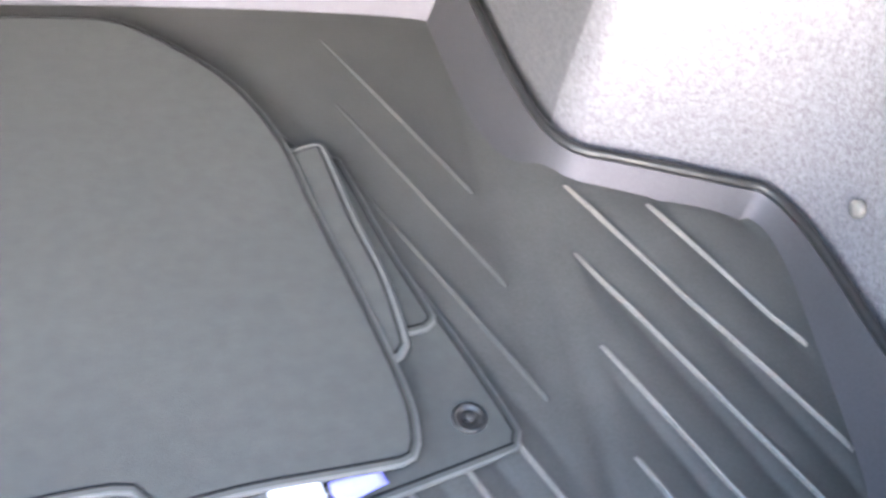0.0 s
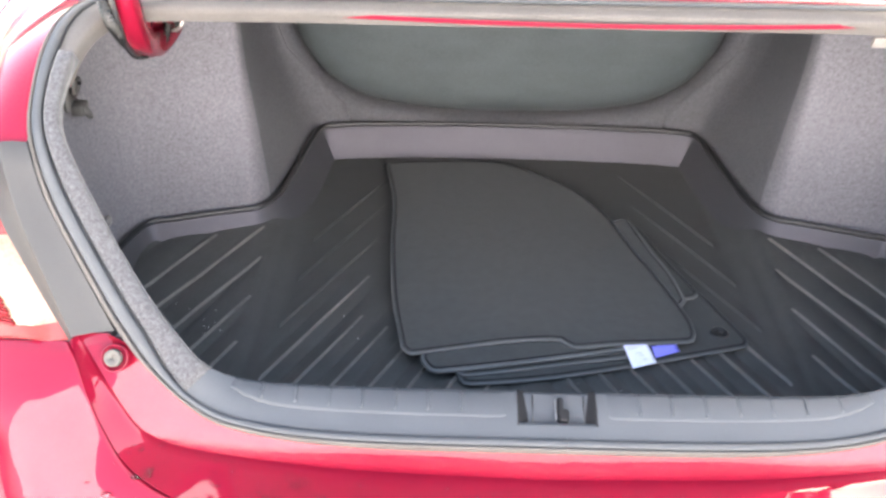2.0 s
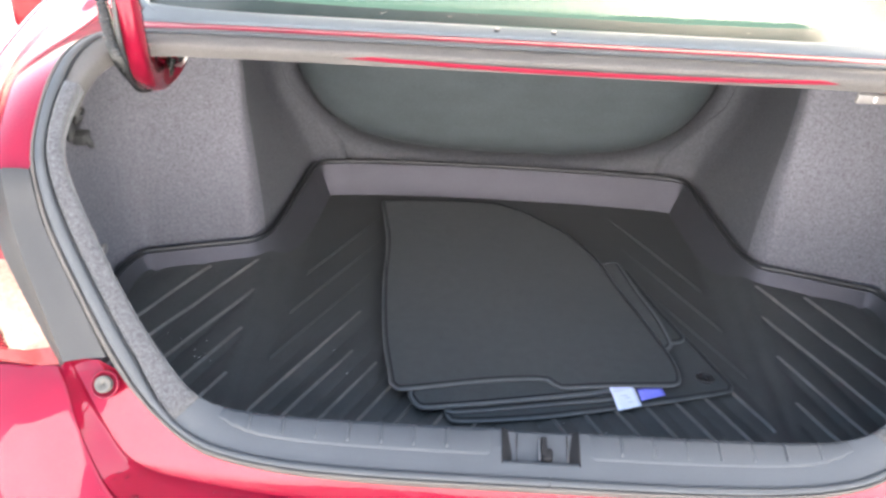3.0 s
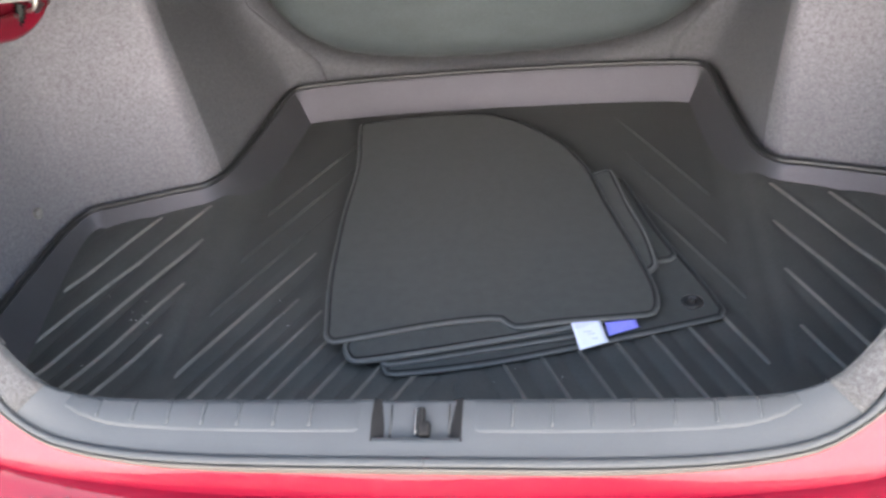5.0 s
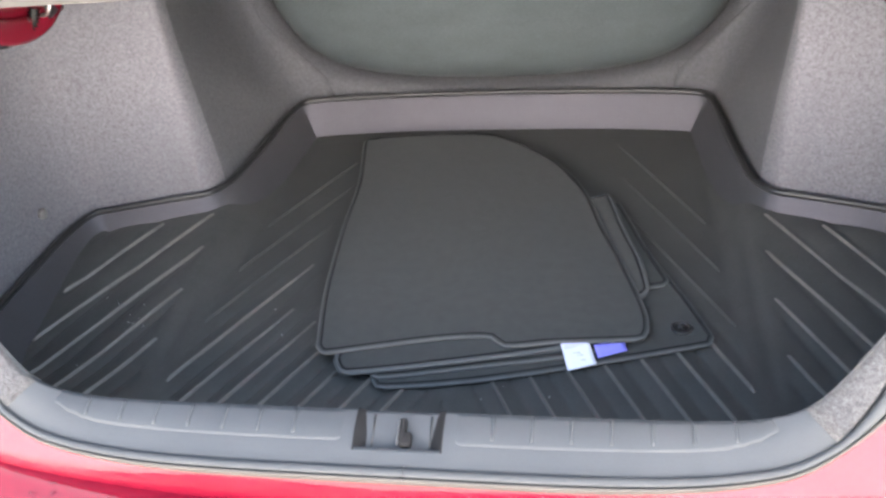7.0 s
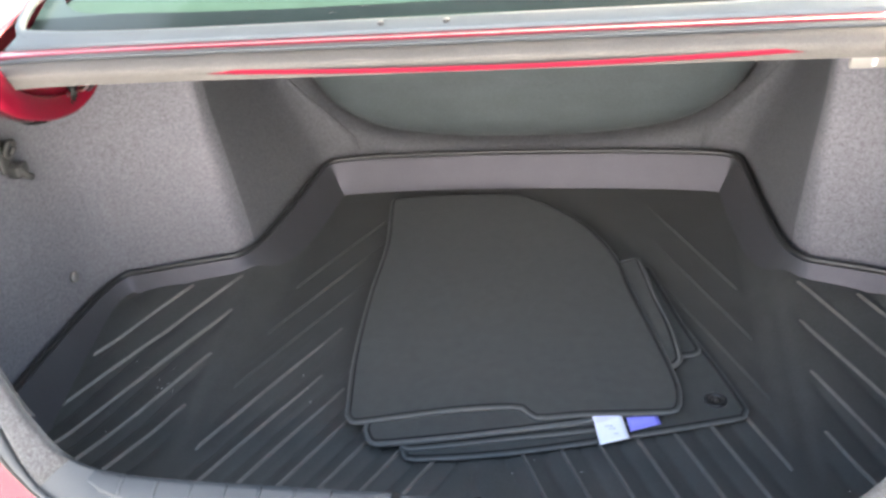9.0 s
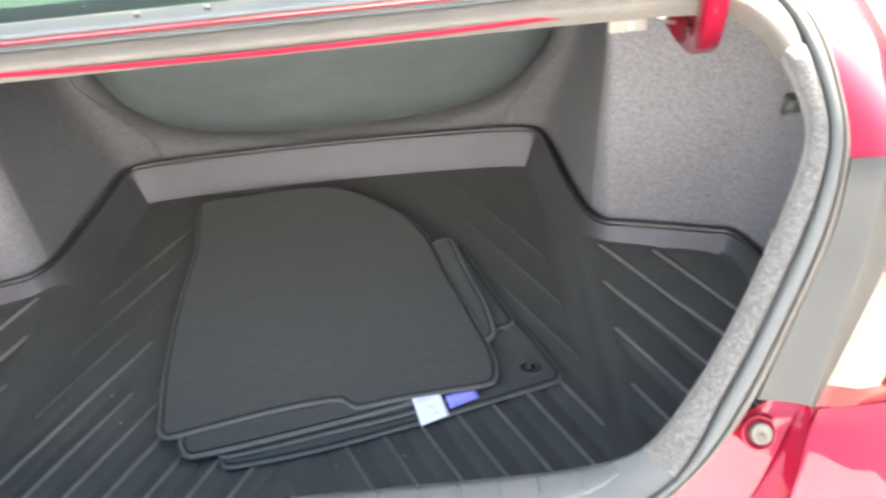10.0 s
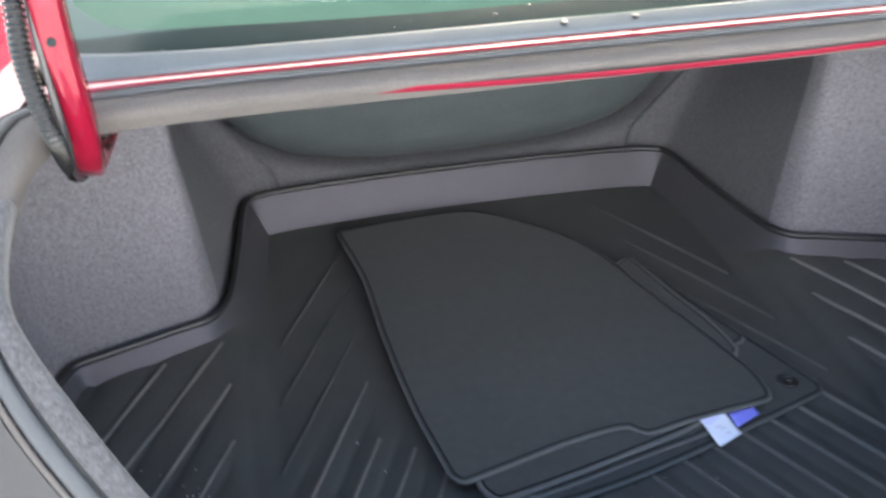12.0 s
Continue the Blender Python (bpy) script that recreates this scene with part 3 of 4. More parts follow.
for sign in (1, -1):
    bend = curve_points([(sign * .50, .352, .626), (sign * .545, .360, .631), (sign * .566, .373, .637), (sign * .580, .396, .643), (sign * .594, .45, .655), (sign * .606, .54, .678), (sign * .612, .66, .706), (sign * .606, 1.0, .785), (sign * .59, 1.32, .85)], 44)
    car_part("side_moulding", tube(bend, .0068, 8), MOULDING)
for x in (-.072, .007):
    car_part("moulding_clip", lathe([(.0042, -.001), (.0040, .0012), (.001, .0014)], pose(x, .3475, .6385, 17, 0, 0), 10), BLACK)


def glass_at(x, y):
    """Height of the rear window over a place."""
    f = (y - .36) / 1.0
    return .640 + .27 * f - .035 * f * f - .025 * (x / .6) ** 2


def sheet(y0, y1, x_half, off):
    rows = []
    for y in np.linspace(y0, y1, 12):
        rows.append([Vector((x, y + .012 * abs(x / .56) ** 8, glass_at(x, y) + off)) for x in np.linspace(-x_half, x_half, 25)])
    return rows


window = car_part("rear_window", lofted(sheet(.360, 1.33, .598, .0)), GLASS, "green tinted rear window reflecting the sky")
window.visible_shadow = False
rim_near = curve_points([(0, .361, 0), (.245, .361, 0), (.45, .362, 0), (.545, .368, 0), (.573, .394, 0), (.588, .45, 0), (.598, .54, 0), (.600, .8, 0), (.592, 1.33, 0)], 60)
rim_far = curve_points([(0, .389, 0), (.18, .393, 0), (.245, .398, 0), (.31, .404, 0), (.417, .419, 0), (.512, .438, 0), (.549, .464, 0), (.565, .49, 0), (.581, .54, 0), (.584, .8, 0), (.572, 1.33, 0)], 60)
border_rows = []
for f in (0, .5, 1):
    half_row = [a.lerp(b, f) for a, b in zip(rim_near, rim_far)]
    half_row = [Vector((p.x, p.y, glass_at(p.x, p.y) + .0012)) for p in half_row]
    border_rows.append([flip(p) for p in half_row[::-1]] + half_row[1:])
part("black_border", lofted(border_rows), FRIT, window, "black printed border with water drops")
# cabin under the window
car_part("parcel_shelf", lofted([[Vector((x, y, z)) for x in np.linspace(-.62, .62, 9)] for y, z in ((.335, .60), (.36, .606), (.42, .615), (.9, .64), (1.32, .64), (1.36, .60))]), SHELF, "grey felt parcel shelf behind the rear seat")
car_part("roof_panel", lofted([[Vector((x, y, z - .03 * (x / .6) ** 2)) for x in np.linspace(-.59, .59, 13)] for y, z in ((1.32, .868), (1.36, .878), (1.42, .885))]), RED)
car_part("cabin_bulkhead", box((1.16, .02, .9), (0, 1.43, .42)), CABIN)

# boot lid, standing open above the deck
lid_rows = []
LID = ((.672, .893, .57), (.60, .892, .60), (.52, .897, .60), (.44, .915, .58), (.37, .96, .56), (.30, 1.04, .545), (.22, 1.14, .53), (.12, 1.24, .52), (.02, 1.32, .50))
for y, z, half_w in LID:
    lid_rows.append([Vector((x * half_w, y + .03 * x * x, z + .03 - .02 * x * x)) for x in np.linspace(-1, 1, 15)])
lid = car_part("boot_lid", lofted(lid_rows), RED, "red boot lid raised on its hinge arms")
solid(lid, .012, 0)
liner = part("lid_liner", lofted([[Vector((p.x * .94, p.y - .012, p.z - .026)) for p in r] for r in lid_rows[:-1]]), FELT_DARK, lid, "dark felt liner inside the lid")

# hinge arms
for sign in (1, -1):
    mid = curve_points([(.56, .36, .95), (.552, .30, .92), (.546, .262, .85), (.545, .245, .76), (.546, .243, .70), (.546, .250, .648), (.5495, .268, .604), (.558, .306, .567), (.570, .37, .535), (.575, .43, .521), (.568, .475, .532), (.56, .50, .565)], 56)
    mid = [Vector((p.x * sign, p.y, p.z)) for p in mid]
    bm = bmesh.new()
    rows = []
    for i, p in enumerate(mid):
        d = (mid[min(i + 1, len(mid) - 1)] - mid[max(i - 1, 0)]).normalized()
        side = Vector((1, 0, 0))
        side = (side - d * side.dot(d)).normalized()
        up = d.cross(side)
        w, h = .0125, .017
        rows.append([p + side * (w * cx) + up * (h * cz) for cx, cz in ((-1, -.7), (-.75, -1), (.75, -1), (1, -.7), (1, .7), (.75, 1), (-.75, 1), (-1, .7))])
    g = loft(bm, rows, True)
    bm.faces.new(g[0])
    bm.faces.new(g[-1])
    arm = car_part("hinge_arm", bm, RED, "red gooseneck hinge arm")
    hole_at = min(range(len(mid)), key=lambda i: abs(mid[i].z - .698) + (1 if mid[i].y > .30 else 0))
    # near-black disc laid on the arm in place of a shaded hole
    part("hinge_hole_disc", lathe([(.0038, 0), (.0038, .0016), (.0032, .0022), (.001, .0018)], look(mid[hole_at] + Vector((0, -.0170, -.001)), mid[hole_at] + Vector((0, 1, .05))), 10), FRIT, arm)
    web = [mid[i] for i in range(34, 56)]
    heart = Vector((sign * .566, .425, .60))
    web_rows = [[p.lerp(heart, f) for p in web] for f in (0, .5, 1)]
    solid(part("hinge_web", lofted(web_rows), RED, arm), .004, 0)
    bracket = box((.026, .050, .074), (sign * .568, .480, .556), .008)
    part("hinge_bracket", bracket, BLACK, arm, "black pivot bracket under the deck")
    wire = tube(curve_points([(sign * .562, .447, .531), (sign * .555, .444, .532), (sign * .547, .443, .536), (sign * .5415, .444, .546), (sign * .541, .450, .566)], 14), .0028, 8)
    part("spring_rod", wire, STEEL, arm, "bent steel spring rod")

# wiring loom beside one hinge arm
loom_path = curve_points([(-.575, .36, .94), (-.57, .30, .90), (-.567, .25, .81), (-.567, .228, .734), (-.571, .227, .69), (-.569, .231, .645), (-.566, .236, .615), (-.570, .268, .583), (-.579, .32, .549), (-.584, .355, .526), (-.580, .395, .516), (-.568, .425, .524), (-.560, .435, .545)], 720)
radii = [.0074 + (.0013 if (i // 3) % 2 else -.0013) for i in range(len(loom_path))]
loom = car_part("wiring_loom", tube(loom_path, radii, 10), LOOM, "black corrugated wiring conduit")
part("loom_cable", tube(curve_points([(-.565, .33, .91), (-.556, .262, .82), (-.5565, .232, .73), (-.5565, .228, .68), (-.556, .231, .63), (-.560, .25, .60), (-.570, .29, .56), (-.578, .34, .53), (-.575, .39, .524), (-.563, .42, .535)], 40), .0032, 6), BLACK, loom)
part("loom_clip", box((.024, .022, .018), (-.579, .385, .520), .006), BLACK, loom)
part("loom_clip", lathe([(.0035, -.002), (.0035, .002), (.002, .003), (.0005, .003)], look((-.584, .30, .578), (-.40, -.6, .92)), 8), STEEL, loom, "small bright clip")

# ---- boot lining ----
RIM = [(.745, .06, .075), (.760, .20, .075), (.762, .36, .075), (.760, .45, .075), (.757, .53, .076), (.748, .59, .078), (.728, .632, .080), (.70, .643, .080), (.63, .668, .080), (.565, .692, .079), (.526, .708, .078),
       (.500, .752, .077), (.488, .82, .076), (.477, .93, .075), (.468, 1.04, .075), (.461, 1.092, .075), (.442, 1.118, .075), (.36, 1.134, .075), (.18, 1.145, .075), (0, 1.148, .075)]
R = 110
rim = curve_points(RIM, R)


def inward(path, i):
    d = path[min(i + 1, len(path) - 1)] - path[max(i - 1, 0)]
    return Vector((-d.y, d.x, 0)).normalized()


HOLE = [(.580, .62), (.566, .42), (.545, .315), (.510, .225), (.448, .150), (.345, .098), (.18, .072), (0, .066)]


def back_plane(z):
    return 1.163 + .06 * z


lean = []
for i, p in enumerate(rim):
    lean.append(inward(rim, i))
lining_levels = ((-.016, .0, 0), (-.016, .04, 0), (-.015, .07, 0), (-.013, .11, .1), (-.008, .25, .75), (-.012, .36, 1), (-.012, .46, 1.1), (-.02, .60, 1.2))
for sign in (1, -1):
    stop = next(i for i in range(R) if rim[i].y > 1.085)
    rows = []
    for off, z, spread in lining_levels:
        row = []
        for i in range(stop + 1):
            q = rim[i] + lean[i] * (off - .004)
            widen = .115 * spread * min(1, max(0, (q.y - .72) / .36)) ** .75
            behind = .03 * spread * min(1, max(0, (q.y - 1.05) / .06))
            q.x -= .042 * min(1, max(0, (.55 - q.y) / .4)) * min(1, spread / .75)
            row.append(Vector(((q.x + widen * (1 if q.x > .44 else max(0, (q.x - .40) / .04))) * sign, q.y + behind, min(z, .60 if q.x < .60 else .52))))
        # rounded corner into the back lining
        corner = row[-1]
        reach = abs(corner.x)
        goal = min(reach - .02, max(reach - .09, float(np.interp(z, [h for _, h in HOLE[::-1]], [w for w, _ in HOLE[::-1]])) + .014))
        for k in range(1, 8):
            turn = math.pi / 2 * k / 7
            row.append(Vector((sign * (reach - (reach - goal) * (1 - math.cos(turn))), corner.y + (back_plane(z) - .0026 - corner.y) * math.sin(turn), corner.z)))
        rows.append(row)
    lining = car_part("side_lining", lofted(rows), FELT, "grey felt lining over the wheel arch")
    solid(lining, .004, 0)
    # faces behind the wheel arch take a darker colour in place of shade
    lining.data.materials.append(FELT_BACK_SHADE)
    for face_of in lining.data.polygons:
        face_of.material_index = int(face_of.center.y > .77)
    # rear corner, closing the space behind the opening's edge
    pick = [i for i in side_pick if ring_in[i].z > .27]
    rows = [[Vector(((ring_in[i].x + .014) * sign, ring_in[i].y + .024, ring_in[i].z)) for i in pick], [Vector((.70 * sign, ring_in[i].y + .05, min(.515, ring_in[i].z))) for i in pick],
            [Vector((.775 * sign, max(.08, ring_in[i].y + .08), min(.47, ring_in[i].z))) for i in pick]]
    car_part("corner_lining", lofted(rows), FELT_DARK)
    car_part("corner_lining_low", lofted([[Vector((x * sign, y, z)) for x, y in ((.40, .036), (.47, .046), (.60, .07), (.775, .10))] for z in (-.01, .06, .13)]), FELT_DARK)
    # load hook and clip on the side wall
    hook = box((.012, .034, .050), (sign * .757, .478, .408), .006)
    lash = car_part("lashing_hook", hook, HOOK, "black plastic bag hook on the lining")
    part("hook_ring", tube([Vector((sign * (.741 - .004 * math.sin(a)), .478 + .012 * math.cos(a), .424 + .012 * math.sin(a))) for a in np.linspace(0, 6.0, 16)], .0042, 8), HOOK, lash)
    part("hook_block", box((.022, .030, .020), (sign * .744, .482, .385), .004), HOOK, lash)
    part("hook_finger", tube(curve_points([(sign * .752, .480, .394), (sign * .738, .478, .388), (sign * .731, .480, .376), (sign * .735, .494, .366)], 12), .006, 8), HOOK, lash)
    car_part("lining_clip", lathe([(.010, -.003), (.010, .002), (.007, .004), (.001, .0045)], look((sign * .764, .538, .137), (sign * 2, .538, .137)), 12), LAMP_GREY)

# back wall of the boot: lining with a rounded opening, seat-back panel within
hole = curve_points([(x, 0, z) for x, z in HOLE], 40)
hole = [flip(p) for p in hole[:-1]] + hole[::-1]


def inset(p, d, y):
    """A point of the opening's edge moved towards the middle of the opening."""
    to = Vector((-p.x * .55, 0, .45 - p.z)).normalized()
    return Vector((p.x + to.x * d, y + back_plane(p.z), p.z + to.z * d))


border_pts = []
for p in hole:
    away = Vector((p.x, 0, p.z - .42))
    away = away.normalized() * (.14 if p.z < .42 else .06)
    border_pts.append(Vector((p.x + away.x, back_plane(p.z) - .002, max(.012, p.z + min(0, away.z)))))
frame_rows = [border_pts, [inset(p, -.045, -.003) for p in hole], [inset(p, -.022, -.002) for p in hole], [inset(p, -.008, .003) for p in hole], [inset(p, .002, .012) for p in hole], [inset(p, .008, .025) for p in hole], [inset(p, .011, .042) for p in hole], [inset(p, .013, .075) for p in hole]]
back_lining = car_part("back_lining", lofted(frame_rows), FELT_BACK_SHADE, "darker grey felt lining round the seat back")
panel = bmesh.new()
rows = []
for d, y in ((.010, .080), (.014, .060), (.020, .042), (.029, .025), (.042, .009), (.060, -.006), (.085, -.018), (.12, -.026), (.17, -.030), (.22, -.032)):
    rows.append([inset(p, d, y) for p in hole])
for f in (.7, .4, .15, .01):
    rows.append([Vector((q.x * f, q.y - .004 * (1 - f), .50 + (q.z - .50) * f)) for q in rows[9]])
loft(panel, rows)
car_part("seat_back", panel, SEAT, "green-grey felt covered back of the rear seat")
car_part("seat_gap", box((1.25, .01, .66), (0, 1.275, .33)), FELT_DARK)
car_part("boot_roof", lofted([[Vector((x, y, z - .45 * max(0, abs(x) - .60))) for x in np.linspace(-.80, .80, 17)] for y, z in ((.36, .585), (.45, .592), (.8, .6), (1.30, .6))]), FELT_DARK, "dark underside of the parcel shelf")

# unseen shell that encloses the boot, added to stop light leaking in
tub = bmesh.new()
loft(tub, [[Vector((sx * .80, y, z)) for z in (.44, .2, -.06)] for sx, y in ((1, .09), (1, 1.30))])
loft(tub, [[Vector((-.80, y, z)) for z in (.44, .2, -.06)] for y in (.09, 1.30)])
loft(tub, [[Vector((x, y, -.06)) for x in (-.80, 0, .80)] for y in (.02, .7, 1.30)])
loft(tub, [[Vector((x, 1.30, z)) for x in (-.80, 0, .80)] for z in (-.06, .3, .60)])
loft(tub, [[Vector((x, .09 - .06 * (1 - abs(x) / .8), z)) for x in (-.80, -.45, 0, .45, .80)] for z in (-.06, .15)])
solid(car_part("boot_light_shell", tub, FELT_DARK, "dark unseen shell added to keep light out"), .003, 0)

# release handle plate under the deck
lampy = car_part("release_plate", box((.046, .006, .017), (.487, .385, .5555), .002, turn=pose(0, 0, 0, 18, 0, 0)), LAMP_GREY, "grey plastic plate with a white pictogram")
part("pictogram", box((.013, .001, .0035), (.4865, .3818, .5575), turn=pose(0, 0, 0, 18, 0, 0)), WHITE, lampy)
part("pictogram", box((.004, .001, .010), (.4905, .3818, .5552), turn=pose(0, 0, 0, 18, 0, -8)), WHITE, lampy)
part("plate_hanger", box((.05, .03, .012), (.487, .40, .572), .002), BLACK, lampy)
car_part("release_cord", tube(curve_points([(.515, .39, .566), (.525, .388, .562), (.534, .39, .561), (.54, .40, .566)], 10), .0028, 8), WHITE, "short pale cord")

# ---- white car parked ahead ----
def parked_car(place):
    """A plain hatchback: rounded body, glasshouse, lamps, bumper and wheels."""
    thing = empty("parked_car", place, "white hatchback parked ahead on the paving", "car")
    sections = ((0, .74, .30, .86), (.10, .80, .22, .93), (.45, .85, .18, .97), (1.6, .88, .18, .96), (3.0, .87, .18, .92), (3.9, .82, .20, .78), (4.1, .74, .28, .66))
    rows = []
    for y, w, low, high in sections:
        r = []
        for k in range(20):
            a = 2 * math.pi * k / 20
            cx, cz = math.cos(a), math.sin(a)
            r.append(Vector((w * math.copysign(abs(cx) ** .45, cx), y, (low + high) / 2 + (high - low) / 2 * math.copysign(abs(cz) ** .55, cz))))
        rows.append(r)
    bm = bmesh.new()
    g = loft(bm, rows, True)
    bm.faces.new(g[0])
    bm.faces.new(g[-1])
    part("body", bm, CAR_WHITE, thing)
    rows = [[Vector((w * cx, y, z)) for cx, z in ((-1, .92), (-.93, 1.15), (-.82, top), (.82, top), (.93, 1.15), (1, .92))] for y, w, top in ((.12, .72, 1.12), (.42, .76, 1.44), (1.6, .78, 1.48), (2.5, .76, 1.36), (3.2, .72, 1.02))]
    part("glasshouse", lofted(rows), FRIT, thing)
    part("roof", lofted([[Vector((w * cx, y, z + .012)) for cx in (-.84, -.4, .4, .84)] for y, w, z in ((.36, .76, 1.42), (.6, .78, 1.46), (1.6, .78, 1.48), (2.4, .76, 1.38))]), CAR_WHITE, thing)
    part("rear_bumper", box((1.56, .16, .26), (0, .02, .42), .05, segments=3), CAR_WHITE, thing)
    for sx in (1, -1):
        part("tail_lamp", box((.19, .12, .20), (sx * .655, .0, .655), .03, segments=3), LENS_RED, thing, "red tail lamp")
        for y in (.8, 3.3):
            wheel = part("wheel", lathe([(.18, -.10), (.30, -.10), (.315, -.07), (.315, .07), (.30, .10), (.18, .10)], pose(sx * .78, y, .315, 0, 90, 0), 28), BLACK, thing)
            part("rim", lathe([(.05, -.105), (.17, -.108), (.19, -.09), (.19, .09), (.17, .108), (.05, .105)], pose(sx * .78, y, .315, 0, 90, 0), 20), STEEL, wheel)
    return thing


parked_car((-2.36, 2.4, GZ))

# ---- cargo tray ----
tray = empty("cargo_tray", (0, .6, 0), "black ribbed plastic cargo tray on the boot floor", "cargo tray")
tray_inverse = Matrix.Translation((0, -.6, 0))


def tray_part(name, bm, mat, label="", smooth=True):
    ob = part(name, bm, mat, tray, label, smooth)
    ob.matrix_parent_inverse = tray_inverse
    return ob


FOOT = .049


def edge_profile(i):
    """The tray's edge at one place along its rim: pairs of (distance inwards, height), from the rim down to the floor."""
    p = rim[i]
    z = p.z
    at_back = min(1, max(0, (p.y - 1.085) / .03))
    at_step = min(1, max(0, (p.y - .60) / .025)) * min(1, max(0, (.735 - p.y) / .03))
    top, foot_z = z - .008, FOOT * at_step
    run = .038 - .006 * at_back - .024 * at_step
    return [(-.002, z - .03), (.0, z), (.0012, z + .001), (.003, z + .001), (.0045, z - .002), (.006, z - .007), (.007, top),
            (.0075, top - .001), (.007 + run * .5, (top + foot_z) / 2), (.007 + run * .95, foot_z + .001 * at_step), (.008 + run, foot_z - .003),
            (.012 + run, foot_z - .012), (.014 + run, -.012)]


RUN = 1 / 2.05
OUTER_RIBS = (.534, .604, .675, .748, .824)
INNER_RIBS = {1: [.062 + .0624 * k for k in range(10)], -1: [.045 + .0636 * k for k in range(10)]}


def ease(v):
    v = min(1, max(0, v))
    return v * v * (3 - 2 * v)


def swell(x, y):
    """Shallow corrugation of the floor: crests under the ribs, a narrow groove between them, a soft valley between the two groups."""
    sign = 1 if x >= 0 else -1
    x = abs(x)
    across = x + (y - .3) * RUN
    first, step = (.534, .0722) if x > .47 else (INNER_RIBS[sign][0], INNER_RIBS[sign][1] - INNER_RIBS[sign][0])
    u = ((across - first) / step) % 1
    wave = .0012 * (math.cos(2 * math.pi * u) - 1) - .0028 * math.exp(-((u - .5) / .085) ** 2)
    if x > .47:
        wave *= ease((x - .485) / .03) * ease((.73 - x) / .03) * ease((.68 - y) / .06)
    else:
        wave *= ease((.452 - x) / .02) * ease((.62 - y) / .30)
    valley = -.0040 * math.exp(-((x - .474) / .011) ** 2) * ease((y - .22) / .1) * ease((.80 - y) / .15)
    return wave + valley


def floor_height(x, y):
    """Height of the tray floor: it rises towards the side steps."""
    rise = swell(x, y)
    x = abs(x)
    f = min(1, max(0, (y - .3) / (.3805 - (x - .52) * .38)))
    side = min(1, max(0, (x - .43) / .075))
    return FOOT * f * side * side * (3 - 2 * side) + rise


profiles = [edge_profile(i) for i in range(R)]
for _ in range(5):
    profiles = [[tuple(sum(profiles[min(R - 1, max(0, i + k))][j][c] for k in (-1, 0, 1)) / 3 for c in (0, 1)) for j in range(len(profiles[0]))] for i in range(R)]
rows = []
for j in range(len(profiles[0])):
    right = []
    for i in range(R):
        off, z = profiles[i][j]
        q = rim[i] + lean[i] * off
        right.append(Vector((max(.0, q.x), q.y, z)))
    right[-1].x = 0
    rows.append([flip(p) for p in right] + right[-2::-1])
edge_bm = lofted(rows)
bm = bmesh.new()
floor_rows = []
rim_y, rim_x = [p.y for p in rim], [p.x for p in rim]
for y in np.linspace(.052, 1.138, 230):
    x = max(.001, float(np.interp(y + .008, rim_y, rim_x)) - .012)
    floor_rows.append([Vector((f * x, y, floor_height(f * x, y))) for f in np.linspace(-1, 1, 381)])
loft(bm, floor_rows)
crease(tray_part("tray_floor", bm, TRAY, "satin black corrugated tray floor"), 40)
crease(tray_part("tray_edge", edge_bm, TRAY_EDGE_SHEEN, "raised sloping edge coloured for its lilac reflections"), 40)
# the lip's black stands in for the line of shade behind the rim
rim_path = [p + lean[i] * .002 + Vector((0, 0, .0005)) for i, p in enumerate(rim)]
tray_part("tray_lip_shade", tube([flip(p) for p in rim_path[:-1]] + rim_path[::-1], .0062, 8), BLACK, "tray lip blackened for the shade along it")

# ribs: an outer and an inner group on each side, in mirrored chevrons
def rib_mesh(p, q, fade, tall=.0056):
    """A low rounded rib from p to q on the tray floor."""
    d = (q - p)
    length = d.length
    bm = bmesh.new()
    rows = []
    for f, h in ((0, .0), (.012, .7), (.03, 1), (.2, 1), (.4, 1), (.55, 1), (.7, .8 if fade else 1), (.8, .55 if fade else 1), (.9, .35 if fade else 1), (.985, .1 if fade else .7), (1, 0)):
        c = d * f
        c.z += floor_height((p + c).x, (p + c).y)
        side = Vector((-d.y, d.x, 0)).normalized()
        w = .0029
        rows.append([c + side * (w * a) + Vector((0, 0, tall * b * max(h, .02))) for a, b in ((-1, 0), (-.6, .75), (-.25, 1), (.25, 1), (.6, .75), (1, 0))])
    loft(bm, rows)
    return bm


# Rib colour holds painted highlights; faint ribs keep the tray's own colour.
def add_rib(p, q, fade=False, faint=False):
    ob = tray_part("rib", rib_mesh(Vector(p), Vector(q), fade, .0046 if faint else .0056), TRAY if faint else RIB_LIT)
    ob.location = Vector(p)


